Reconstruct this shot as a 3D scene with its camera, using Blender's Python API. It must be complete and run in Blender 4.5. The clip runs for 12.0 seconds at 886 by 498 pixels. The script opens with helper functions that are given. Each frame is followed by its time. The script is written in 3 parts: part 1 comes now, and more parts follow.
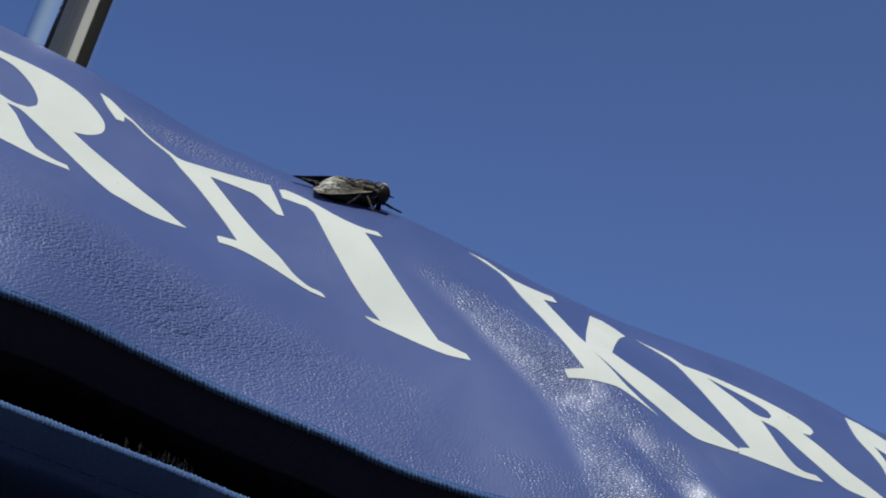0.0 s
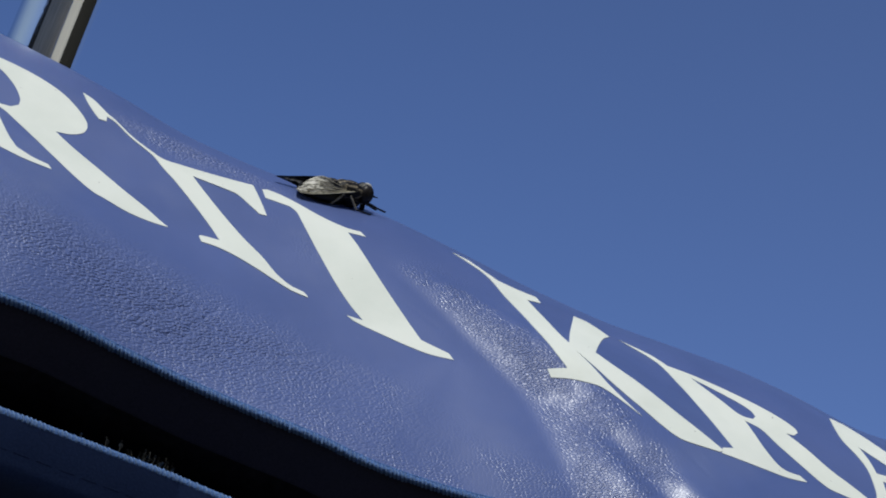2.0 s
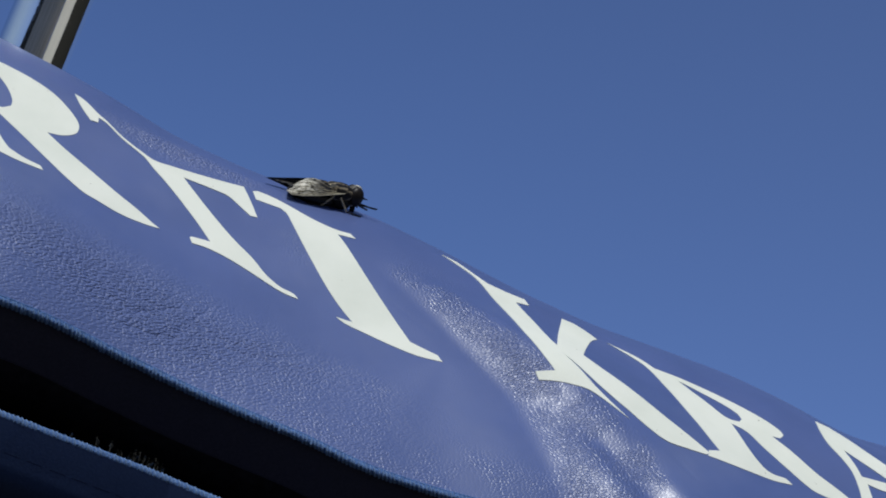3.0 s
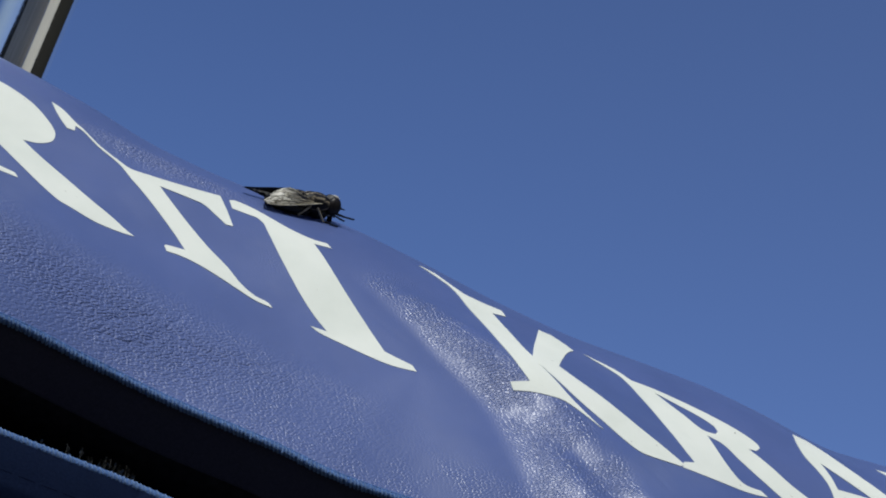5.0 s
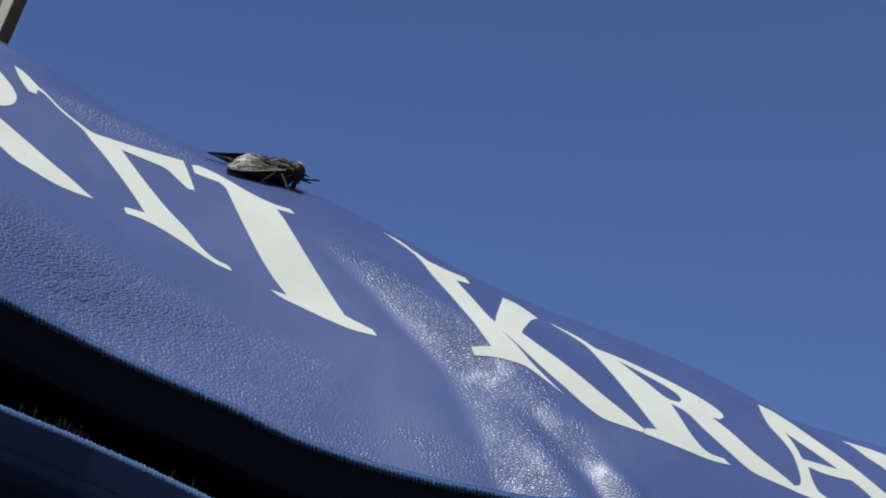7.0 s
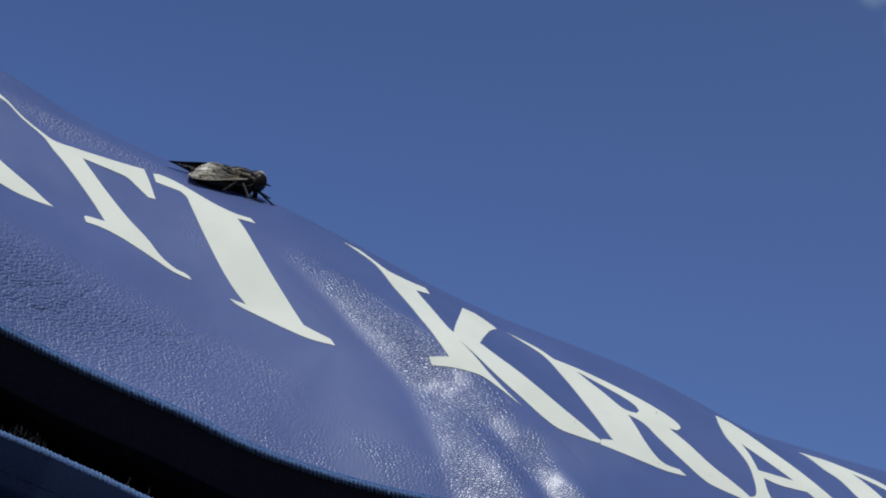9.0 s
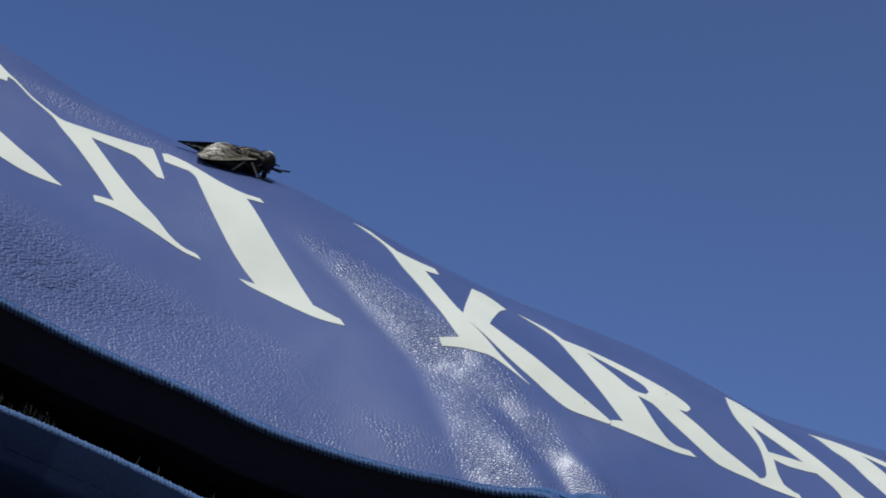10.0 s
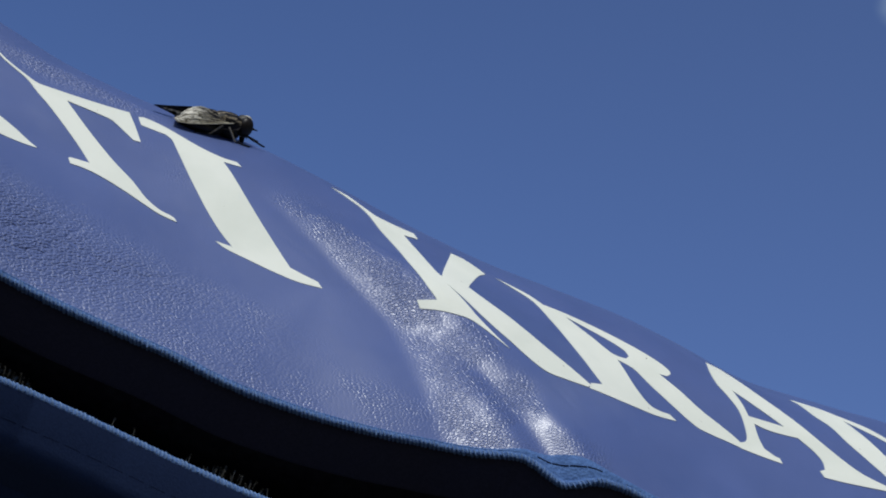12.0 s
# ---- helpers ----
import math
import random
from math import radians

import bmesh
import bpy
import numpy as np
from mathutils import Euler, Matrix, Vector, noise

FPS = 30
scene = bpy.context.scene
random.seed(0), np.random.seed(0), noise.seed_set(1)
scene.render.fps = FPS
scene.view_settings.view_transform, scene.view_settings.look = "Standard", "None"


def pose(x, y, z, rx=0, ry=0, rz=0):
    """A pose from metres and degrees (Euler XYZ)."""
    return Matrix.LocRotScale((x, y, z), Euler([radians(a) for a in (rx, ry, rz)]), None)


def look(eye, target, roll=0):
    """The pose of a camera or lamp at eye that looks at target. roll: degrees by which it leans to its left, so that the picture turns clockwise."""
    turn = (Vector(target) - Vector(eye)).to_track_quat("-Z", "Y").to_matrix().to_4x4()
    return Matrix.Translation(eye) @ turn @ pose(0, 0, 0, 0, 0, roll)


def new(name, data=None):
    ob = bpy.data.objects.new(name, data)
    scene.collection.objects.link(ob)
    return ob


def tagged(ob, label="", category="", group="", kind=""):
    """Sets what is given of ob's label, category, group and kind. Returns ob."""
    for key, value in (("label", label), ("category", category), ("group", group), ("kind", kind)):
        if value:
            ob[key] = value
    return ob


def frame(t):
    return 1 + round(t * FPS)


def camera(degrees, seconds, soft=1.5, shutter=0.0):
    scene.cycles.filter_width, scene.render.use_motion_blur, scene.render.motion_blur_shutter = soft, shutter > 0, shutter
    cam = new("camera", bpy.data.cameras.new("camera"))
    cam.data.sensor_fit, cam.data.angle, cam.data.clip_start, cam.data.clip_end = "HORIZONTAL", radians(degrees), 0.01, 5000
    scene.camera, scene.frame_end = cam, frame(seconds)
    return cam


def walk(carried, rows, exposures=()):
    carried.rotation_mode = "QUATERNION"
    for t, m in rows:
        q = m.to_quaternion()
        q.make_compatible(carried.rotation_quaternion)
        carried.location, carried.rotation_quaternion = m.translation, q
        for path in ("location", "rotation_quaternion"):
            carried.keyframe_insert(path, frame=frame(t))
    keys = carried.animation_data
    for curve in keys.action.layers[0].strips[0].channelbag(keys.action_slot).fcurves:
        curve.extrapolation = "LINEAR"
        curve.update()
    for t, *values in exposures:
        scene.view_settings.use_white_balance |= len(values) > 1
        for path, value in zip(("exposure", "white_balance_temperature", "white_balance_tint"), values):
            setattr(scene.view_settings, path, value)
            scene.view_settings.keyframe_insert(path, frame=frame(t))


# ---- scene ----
# A large fly resting on a padded blue vinyl cover with white lettering, beside a chrome post, under a clear sky.
cam = camera(26.0, 12.0, soft=1.9)
PATH = [
    (0, pose(-0.0865, -0.3748, 1.3670, 112.88, -15.52, -17.60)),
    (0.3, pose(-0.0896, -0.3749, 1.3672, 113.01, -15.31, -18.00)),
    (0.5, pose(-0.0917, -0.3750, 1.3680, 113.02, -15.17, -18.15)),
    (0.8, pose(-0.0890, -0.3744, 1.3664, 113.60, -15.37, -18.13)),
    (1, pose(-0.0871, -0.3738, 1.3658, 113.51, -15.24, -17.97)),
    (1.2, pose(-0.0864, -0.3745, 1.3663, 113.43, -15.39, -17.96)),
    (1.5, pose(-0.0857, -0.3765, 1.3670, 113.23, -15.54, -17.77)),
    (1.7, pose(-0.0861, -0.3774, 1.3663, 113.44, -15.67, -17.85)),
    (2, pose(-0.0834, -0.3744, 1.3661, 113.19, -15.45, -17.75)),
    (2.1, pose(-0.0828, -0.3739, 1.3659, 113.06, -15.41, -17.67)),
    (2.3, pose(-0.0836, -0.3760, 1.3647, 112.84, -15.12, -17.59)),
    (2.5, pose(-0.0831, -0.3760, 1.3641, 113.28, -15.36, -17.71)),
    (2.7, pose(-0.0841, -0.3766, 1.3649, 113.23, -15.39, -17.81)),
    (3, pose(-0.0843, -0.3770, 1.3661, 113.23, -15.61, -18.19)),
    (3.2, pose(-0.0843, -0.3773, 1.3660, 113.21, -15.64, -18.19)),
    (4.8, pose(-0.0795, -0.3778, 1.3658, 113.85, -15.82, -18.28)),
    (5, pose(-0.0787, -0.3776, 1.3657, 113.87, -15.90, -18.33)),
    (5.2, pose(-0.0768, -0.3784, 1.3659, 113.76, -15.80, -18.04)),
    (5.5, pose(-0.0745, -0.3803, 1.3659, 113.86, -15.62, -17.90)),
    (5.8, pose(-0.0719, -0.3816, 1.3663, 113.99, -16.23, -18.01)),
    (6, pose(-0.0699, -0.3812, 1.3665, 114.09, -16.19, -17.98)),
    (6.2, pose(-0.0693, -0.3802, 1.3658, 114.28, -16.33, -18.16)),
    (6.5, pose(-0.0689, -0.3789, 1.3645, 114.45, -15.95, -18.46)),
    (6.6, pose(-0.0688, -0.3784, 1.3642, 114.35, -15.89, -18.54)),
    (6.8, pose(-0.0684, -0.3778, 1.3630, 114.04, -15.89, -18.34)),
    (7, pose(-0.0679, -0.3768, 1.3619, 113.89, -16.14, -18.38)),
    (7.2, pose(-0.0647, -0.3766, 1.3608, 113.83, -16.00, -18.05)),
    (8.8, pose(-0.0626, -0.3817, 1.3634, 114.12, -16.26, -18.59)),
    (9, pose(-0.0647, -0.3808, 1.3634, 114.23, -16.30, -19.13)),
    (9.2, pose(-0.0654, -0.3814, 1.3639, 114.13, -16.24, -19.12)),
    (9.5, pose(-0.0665, -0.3813, 1.3644, 114.07, -16.31, -19.14)),
    (9.8, pose(-0.0656, -0.3796, 1.3631, 113.88, -16.46, -19.12)),
    (10, pose(-0.0653, -0.3786, 1.3620, 113.86, -16.40, -19.10)),
    (10.2, pose(-0.0644, -0.3777, 1.3611, 113.94, -16.49, -19.11)),
    (10.5, pose(-0.0629, -0.3768, 1.3594, 113.94, -16.12, -18.99)),
    (10.8, pose(-0.0625, -0.3775, 1.3600, 113.80, -15.99, -18.90)),
    (11, pose(-0.0621, -0.3778, 1.3605, 113.80, -16.10, -18.96)),
    (11.2, pose(-0.0589, -0.3747, 1.3591, 113.60, -15.91, -18.89)),
    (11.3, pose(-0.0578, -0.3742, 1.3581, 113.38, -15.85, -18.84)),
    (11.5, pose(-0.0567, -0.3746, 1.3556, 113.73, -15.86, -18.74)),
    (11.6, pose(-0.0576, -0.3760, 1.3557, 113.82, -15.86, -18.79)),
    (11.8, pose(-0.0594, -0.3756, 1.3567, 113.87, -16.17, -19.16)),
    (12, pose(-0.0602, -0.3755, 1.3579, 113.71, -16.15, -19.33)),
]
EXPOSURES = [(0, 0.0), (1.5, 0.04), (3, 0.08), (5.5, 0.09), (6.5, 0.05), (7.2, 0.02), (9.5, -0.05), (11, 0.0), (12, 0.03)]
walk(cam, PATH, EXPOSURES)

# ---- sky and sun ----
SUN_DIR = Vector((-0.37, -0.50, 0.78)).normalized()
world = bpy.data.worlds.new("sky")
scene.world = world
world.use_nodes = True
wn, wl = world.node_tree.nodes, world.node_tree.links
sky = wn.new("ShaderNodeTexSky")
sky.sky_type, sky.sun_disc = "NISHITA", False
sky.sun_elevation = math.asin(SUN_DIR.z)
sky.sun_rotation = math.atan2(SUN_DIR.x, SUN_DIR.y)
sky.altitude, sky.air_density, sky.dust_density, sky.ozone_density = 2500, 1.0, 0.6, 8.0
background = wn["Background"]
background.inputs["Strength"].default_value = 0.089
tint = wn.new("ShaderNodeMix")
tint.data_type, tint.blend_type = "RGBA", "MULTIPLY"
tint.inputs[0].default_value = 1.0
tint.inputs[7].default_value = (1.03, 0.985, 1.14, 1)
wl.new(sky.outputs["Color"], tint.inputs[6])
# two wisps of cloud in the open sky, and thin cloud low in the west, added unseen to pale the post's reflection
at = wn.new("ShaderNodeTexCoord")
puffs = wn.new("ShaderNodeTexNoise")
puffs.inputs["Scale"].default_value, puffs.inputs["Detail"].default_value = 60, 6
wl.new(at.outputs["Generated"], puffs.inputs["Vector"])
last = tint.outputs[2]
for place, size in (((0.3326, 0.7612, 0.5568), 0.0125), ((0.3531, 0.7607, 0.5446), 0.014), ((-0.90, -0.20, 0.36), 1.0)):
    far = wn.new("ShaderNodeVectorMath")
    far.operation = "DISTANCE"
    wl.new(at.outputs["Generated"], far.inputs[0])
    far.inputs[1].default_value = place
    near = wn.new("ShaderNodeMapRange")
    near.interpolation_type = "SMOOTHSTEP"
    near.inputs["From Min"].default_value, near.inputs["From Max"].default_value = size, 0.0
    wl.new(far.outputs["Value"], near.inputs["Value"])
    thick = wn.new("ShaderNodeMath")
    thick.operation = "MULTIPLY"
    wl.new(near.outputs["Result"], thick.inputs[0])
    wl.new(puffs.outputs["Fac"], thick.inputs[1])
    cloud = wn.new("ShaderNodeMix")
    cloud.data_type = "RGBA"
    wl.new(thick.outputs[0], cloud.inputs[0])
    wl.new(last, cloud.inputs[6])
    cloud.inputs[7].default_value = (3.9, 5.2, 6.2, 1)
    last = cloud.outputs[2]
# thin haze that thickens towards the north-east
side = wn.new("ShaderNodeVectorMath")
side.operation = "DOT_PRODUCT"
wl.new(at.outputs["Generated"], side.inputs[0])
side.inputs[1].default_value = (0.90, -0.10, -0.42)
veil = wn.new("ShaderNodeMapRange")
veil.inputs["From Min"].default_value, veil.inputs["From Max"].default_value = -0.42, 0.25
veil.inputs["To Max"].default_value = 0.20
wl.new(side.outputs["Value"], veil.inputs["Value"])
haze = wn.new("ShaderNodeMix")
haze.data_type = "RGBA"
wl.new(veil.outputs["Result"], haze.inputs[0])
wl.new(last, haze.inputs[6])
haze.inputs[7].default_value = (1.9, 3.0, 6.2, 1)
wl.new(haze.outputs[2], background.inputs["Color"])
sun_data = bpy.data.lights.new("sun", "SUN")
sun_data.energy, sun_data.angle, sun_data.color = 3.0, radians(0.53), (0.98, 0.98, 0.91)
sun = new("sun", sun_data)
sun.matrix_world = look(SUN_DIR * 20, (0, 0, 0))


# ---- materials ----
def material(name, color, rough=0.5, metal=0.0, spec=0.5):
    """A node material; returns it with its nodes, links and principled shader."""
    mat = bpy.data.materials.new(name)
    mat.use_nodes = True
    nodes, links = mat.node_tree.nodes, mat.node_tree.links
    shader = nodes["Principled BSDF"]
    shader.inputs["Base Color"].default_value = (*color, 1)
    shader.inputs["Roughness"].default_value = rough
    shader.inputs["Metallic"].default_value = metal
    shader.inputs["Specular IOR Level"].default_value = spec
    return mat, nodes, links, shader


def textured(nodes, links, kind, scale, **sockets):
    """A texture in object space, at cells per metre."""
    at = nodes.new("ShaderNodeTexCoord")
    tex = nodes.new(kind)
    links.new(at.outputs["Object"], tex.inputs["Vector"])
    tex.inputs["Scale"].default_value = scale
    for key, value in sockets.items():
        tex.inputs[key].default_value = value
    return tex


def ramp(nodes, links, source, stops):
    r = nodes.new("ShaderNodeValToRGB")
    links.new(source, r.inputs["Fac"])
    while len(r.color_ramp.elements) < len(stops):
        r.color_ramp.elements.new(0.5)
    for e, (p, c) in zip(r.color_ramp.elements, stops):
        e.position, e.color = p, (*c, 1) if len(c) == 3 else c
    return r


def bumped(nodes, links, shader, height, distance, strength=1.0, below=None):
    b = nodes.new("ShaderNodeBump")
    b.inputs["Distance"].default_value, b.inputs["Strength"].default_value = distance, strength
    links.new(height, b.inputs["Height"])
    if below:
        links.new(below.outputs["Normal"], b.inputs["Normal"])
    links.new(b.outputs["Normal"], shader.inputs["Normal"])
    return b


def maths(nodes, links, op, a, b):
    m = nodes.new("ShaderNodeMath")
    m.operation = op
    for socket, value in zip(m.inputs, (a, b)):
        if isinstance(value, (int, float)):
            socket.default_value = value
        else:
            links.new(value, socket)
    return m.outputs[0]


def vinyl_material():
    mat, n, l, sh = material("blue_vinyl", (0.055, 0.090, 0.27), 0.40, spec=0.75)
    sh.inputs["Coat Weight"].default_value, sh.inputs["Coat Roughness"].default_value = 0.75, 0.41

    def attribute(name):
        node = n.new("ShaderNodeAttribute")
        node.attribute_name = name
        return node

    lay = attribute("lay").outputs["Vector"]

    def noise_at(scale, detail):
        tex = n.new("ShaderNodeTexNoise")
        tex.inputs["Scale"].default_value, tex.inputs["Detail"].default_value = scale, detail
        l.new(lay, tex.inputs["Vector"])
        return tex

    def plates(angle, stretch, scale, wander, at_scale, edge):
        """Flat-topped plates of skin parted by thin furrows that run mostly one way."""
        bend = noise_at(at_scale, 2)
        moved = n.new("ShaderNodeVectorMath")
        moved.operation = "MULTIPLY_ADD"
        l.new(bend.outputs["Color"], moved.inputs[0])
        moved.inputs[1].default_value = (wander, wander, 0)
        l.new(lay, moved.inputs[2])
        turned = n.new("ShaderNodeMapping")
        turned.vector_type = "TEXTURE"
        turned.inputs["Rotation"].default_value = (0, 0, radians(angle))
        turned.inputs["Scale"].default_value = (stretch, 1, 1)
        l.new(moved.outputs[0], turned.inputs["Vector"])
        cells = n.new("ShaderNodeTexVoronoi")
        cells.voronoi_dimensions, cells.feature = "2D", "DISTANCE_TO_EDGE"
        cells.inputs["Scale"].default_value = scale
        l.new(turned.outputs[0], cells.inputs["Vector"])
        top = n.new("ShaderNodeMapRange")
        top.interpolation_type = "SMOOTHSTEP"
        top.inputs["From Max"].default_value = edge
        l.new(cells.outputs["Distance"], top.inputs["Value"])
        return top.outputs["Result"]

    # fine grain and broader wrinkles, each where the vinyl is slack, broken by smoother patches
    patches = noise_at(90, 4)
    broken = ramp(n, l, patches.outputs["Fac"], [(0.40, (0.15,) * 3), (0.60, (1, 1, 1))])
    where = maths(n, l, "MINIMUM", maths(n, l, "MULTIPLY", attribute("grain").outputs["Fac"], broken.outputs["Color"]), 1.1)
    uneven = noise_at(900, 2)
    fine_plates = maths(n, l, "ADD", plates(16, 1.7, 1750, 0.0009, 400, 0.31), maths(n, l, "MULTIPLY", uneven.outputs["Fac"], 0.2))
    fine_grain = maths(n, l, "MULTIPLY", fine_plates, where)
    long_plates = maths(n, l, "ADD", plates(35, 2.8, 1050, 0.0020, 210, 0.42), plates(14, 1.8, 1700, 0.0012, 340, 0.42))
    wrinkles = maths(n, l, "MULTIPLY", long_plates, attribute("wrinkle").outputs["Fac"])
    relief = maths(n, l, "ADD", maths(n, l, "MULTIPLY", fine_grain, 0.70), maths(n, l, "MULTIPLY", wrinkles, 1.0))
    first = bumped(n, l, sh, relief, 0.00017, 1.0)
    glaze = n.new("ShaderNodeBump")
    glaze.inputs["Distance"].default_value = 0.00011
    l.new(relief, glaze.inputs["Height"])
    l.new(glaze.outputs["Normal"], sh.inputs["Coat Normal"])
    fine = noise_at(2400, 3)
    bumped(n, l, sh, fine.outputs["Fac"], 0.00003, 0.5, first)
    tone = noise_at(45, 6)
    colour = ramp(n, l, tone.outputs["Fac"], [(0.3, (0.066, 0.102, 0.268)), (0.7, (0.082, 0.122, 0.312))])
    # pale scuffs and specks of dust
    specks = noise_at(520, 2)
    dusty = ramp(n, l, specks.outputs["Fac"], [(0.73, (0, 0, 0)), (0.80, (0.4, 0.4, 0.4))])
    rubbed = noise_at(26, 7)
    pale = ramp(n, l, rubbed.outputs["Fac"], [(0.55, (0, 0, 0)), (0.75, (0.16, 0.16, 0.16))])
    dirt = n.new("ShaderNodeMix")
    dirt.data_type = "RGBA"
    l.new(maths(n, l, "ADD", dusty.outputs["Color"], pale.outputs["Color"]), dirt.inputs[0])
    l.new(colour.outputs["Color"], dirt.inputs[6])
    dirt.inputs[7].default_value = (0.26, 0.29, 0.40, 1)
    l.new(dirt.outputs[2], sh.inputs["Base Color"])
    scuffs = noise_at(130, 5)
    dull = ramp(n, l, scuffs.outputs["Fac"], [(0.35, (0.40,) * 3), (0.7, (0.47,) * 3)])
    # the flexed vinyl has lost some of its gloss
    tired = attribute("wrinkle").outputs["Fac"]
    l.new(maths(n, l, "ADD", dull.outputs["Color"], maths(n, l, "MULTIPLY", tired, 0.2)), sh.inputs["Roughness"])
    l.new(maths(n, l, "SUBTRACT", 0.75, maths(n, l, "MULTIPLY", tired, 0.7)), sh.inputs["Coat Weight"])
    return mat


def letter_material():
    mat, n, l, sh = material("white_film", (0.78, 0.80, 0.78), 0.6, spec=0.25)
    tone = textured(n, l, "ShaderNodeTexNoise", 60, Detail=6)
    colour = ramp(n, l, tone.outputs["Fac"], [(0.25, (0.67, 0.70, 0.63)), (0.6, (0.76, 0.78, 0.71))])
    specks = textured(n, l, "ShaderNodeTexNoise", 800, Detail=1)
    dirty = ramp(n, l, specks.outputs["Fac"], [(0.79, (0, 0, 0)), (0.81, (0.8, 0.8, 0.8))])
    dirt = n.new("ShaderNodeMix")
    dirt.data_type = "RGBA"
    l.new(dirty.outputs["Color"], dirt.inputs[0])
    l.new(colour.outputs["Color"], dirt.inputs[6])
    dirt.inputs[7].default_value = (0.18, 0.17, 0.15, 1)
    l.new(dirt.outputs[2], sh.inputs["Base Color"])
    fine = textured(n, l, "ShaderNodeTexNoise", 900, Detail=3)
    bumped(n, l, sh, fine.outputs["Fac"], 0.0001, 0.5)
    return mat


def fabric_material():
    mat, n, l, sh = material("blue_fabric", (0.07, 0.15, 0.36), 0.85, spec=0.2)
    weave = textured(n, l, "ShaderNodeTexVoronoi", 1500)
    bumped(n, l, sh, weave.outputs["Distance"], 0.0002)
    tone = textured(n, l, "ShaderNodeTexNoise", 500, Detail=4)
    colour = ramp(n, l, tone.outputs["Fac"], [(0.3, (0.055, 0.115, 0.28)), (0.7, (0.08, 0.16, 0.37))])
    l.new(colour.outputs["Color"], sh.inputs["Base Color"])
    return mat


def plain_material(name, color, rough, metal=0.0, spec=0.5, vary=0.35, scale=400, relief=0.0002):
    mat, n, l, sh = material(name, color, rough, metal, spec)
    tone = textured(n, l, "ShaderNodeTexNoise", scale, Detail=4)
    colour = ramp(n, l, tone.outputs["Fac"], [(0.3, tuple(c * (1 - vary) for c in color)), (0.7, tuple(c * (1 + vary) for c in color))])
    l.new(colour.outputs["Color"], sh.inputs["Base Color"])
    bumped(n, l, sh, tone.outputs["Fac"], relief, 0.4)
    return mat


VINYL, WHITE, FABRIC = vinyl_material(), letter_material(), fabric_material()
FACING = plain_material("navy_facing", (0.034, 0.034, 0.058), 0.9, spec=0.1, vary=0.12, scale=1800, relief=0.00008)
NAVY = plain_material("navy_cloth", (0.024, 0.044, 0.12), 0.9, spec=0.15, vary=0.12, scale=2200, relief=0.0001)
LOOPS = plain_material("pale_blue_thread", (0.12, 0.20, 0.38), 0.8, spec=0.2, vary=0.3, scale=1500)
THREAD = plain_material("dark_thread", (0.004, 0.007, 0.022), 0.9, spec=0.1)
HOOKS = plain_material("black_hooks", (0.006, 0.006, 0.005), 0.28, spec=0.8)
SLIT_BLACK = plain_material("slit_black", (0.013, 0.013, 0.018), 0.95, spec=0.05)
CHROME = plain_material("chrome", (0.84, 0.83, 0.80), 0.08, 1.0, vary=0.05, scale=60)
EARTH = plain_material("dark_ground", (0.06, 0.055, 0.045), 0.95, spec=0.1, scale=3)
FLY_DARK = plain_material("fly_dark", (0.006, 0.0055, 0.005), 0.5, spec=0.25, scale=1500, relief=0.00003)
FLY_PALE = plain_material("fly_pale", (0.42, 0.40, 0.35), 0.6, scale=1500, relief=0.00003)
FLY_FACE = plain_material("fly_face", (0.07, 0.065, 0.055), 0.6, scale=1500, relief=0.00003)
FLY_LEG = plain_material("fly_leg", (0.32, 0.28, 0.21), 0.45, scale=1500, relief=0.00003)
FLY_EYE = plain_material("fly_eye", (0.012, 0.009, 0.008), 0.45, spec=0.3, scale=3000, relief=0.00003)
FLY_VEIN = plain_material("fly_vein", (0.42, 0.38, 0.28), 0.35, scale=1500, relief=0.00003)


def thorax_material():
    mat, n, l, sh = material("fly_thorax", (0.02, 0.018, 0.015), 0.55, spec=0.25)
    at = n.new("ShaderNodeTexCoord")
    split = n.new("ShaderNodeSeparateXYZ")
    l.new(at.outputs["Object"], split.inputs[0])
    wave = maths(n, l, "SINE", maths(n, l, "MULTIPLY", split.outputs["Y"], 5200.0), 0.0)
    rough = textured(n, l, "ShaderNodeTexNoise", 2200, Detail=4)
    mixed = maths(n, l, "ADD", maths(n, l, "MULTIPLY", wave, 0.25), rough.outputs["Fac"])
    colour = ramp(n, l, mixed, [(0.58, (0.006, 0.005, 0.005)), (0.80, (0.24, 0.20, 0.14))])
    l.new(colour.outputs["Color"], sh.inputs["Base Color"])
    bumped(n, l, sh, rough.outputs["Fac"], 0.00012, 0.8)
    return mat


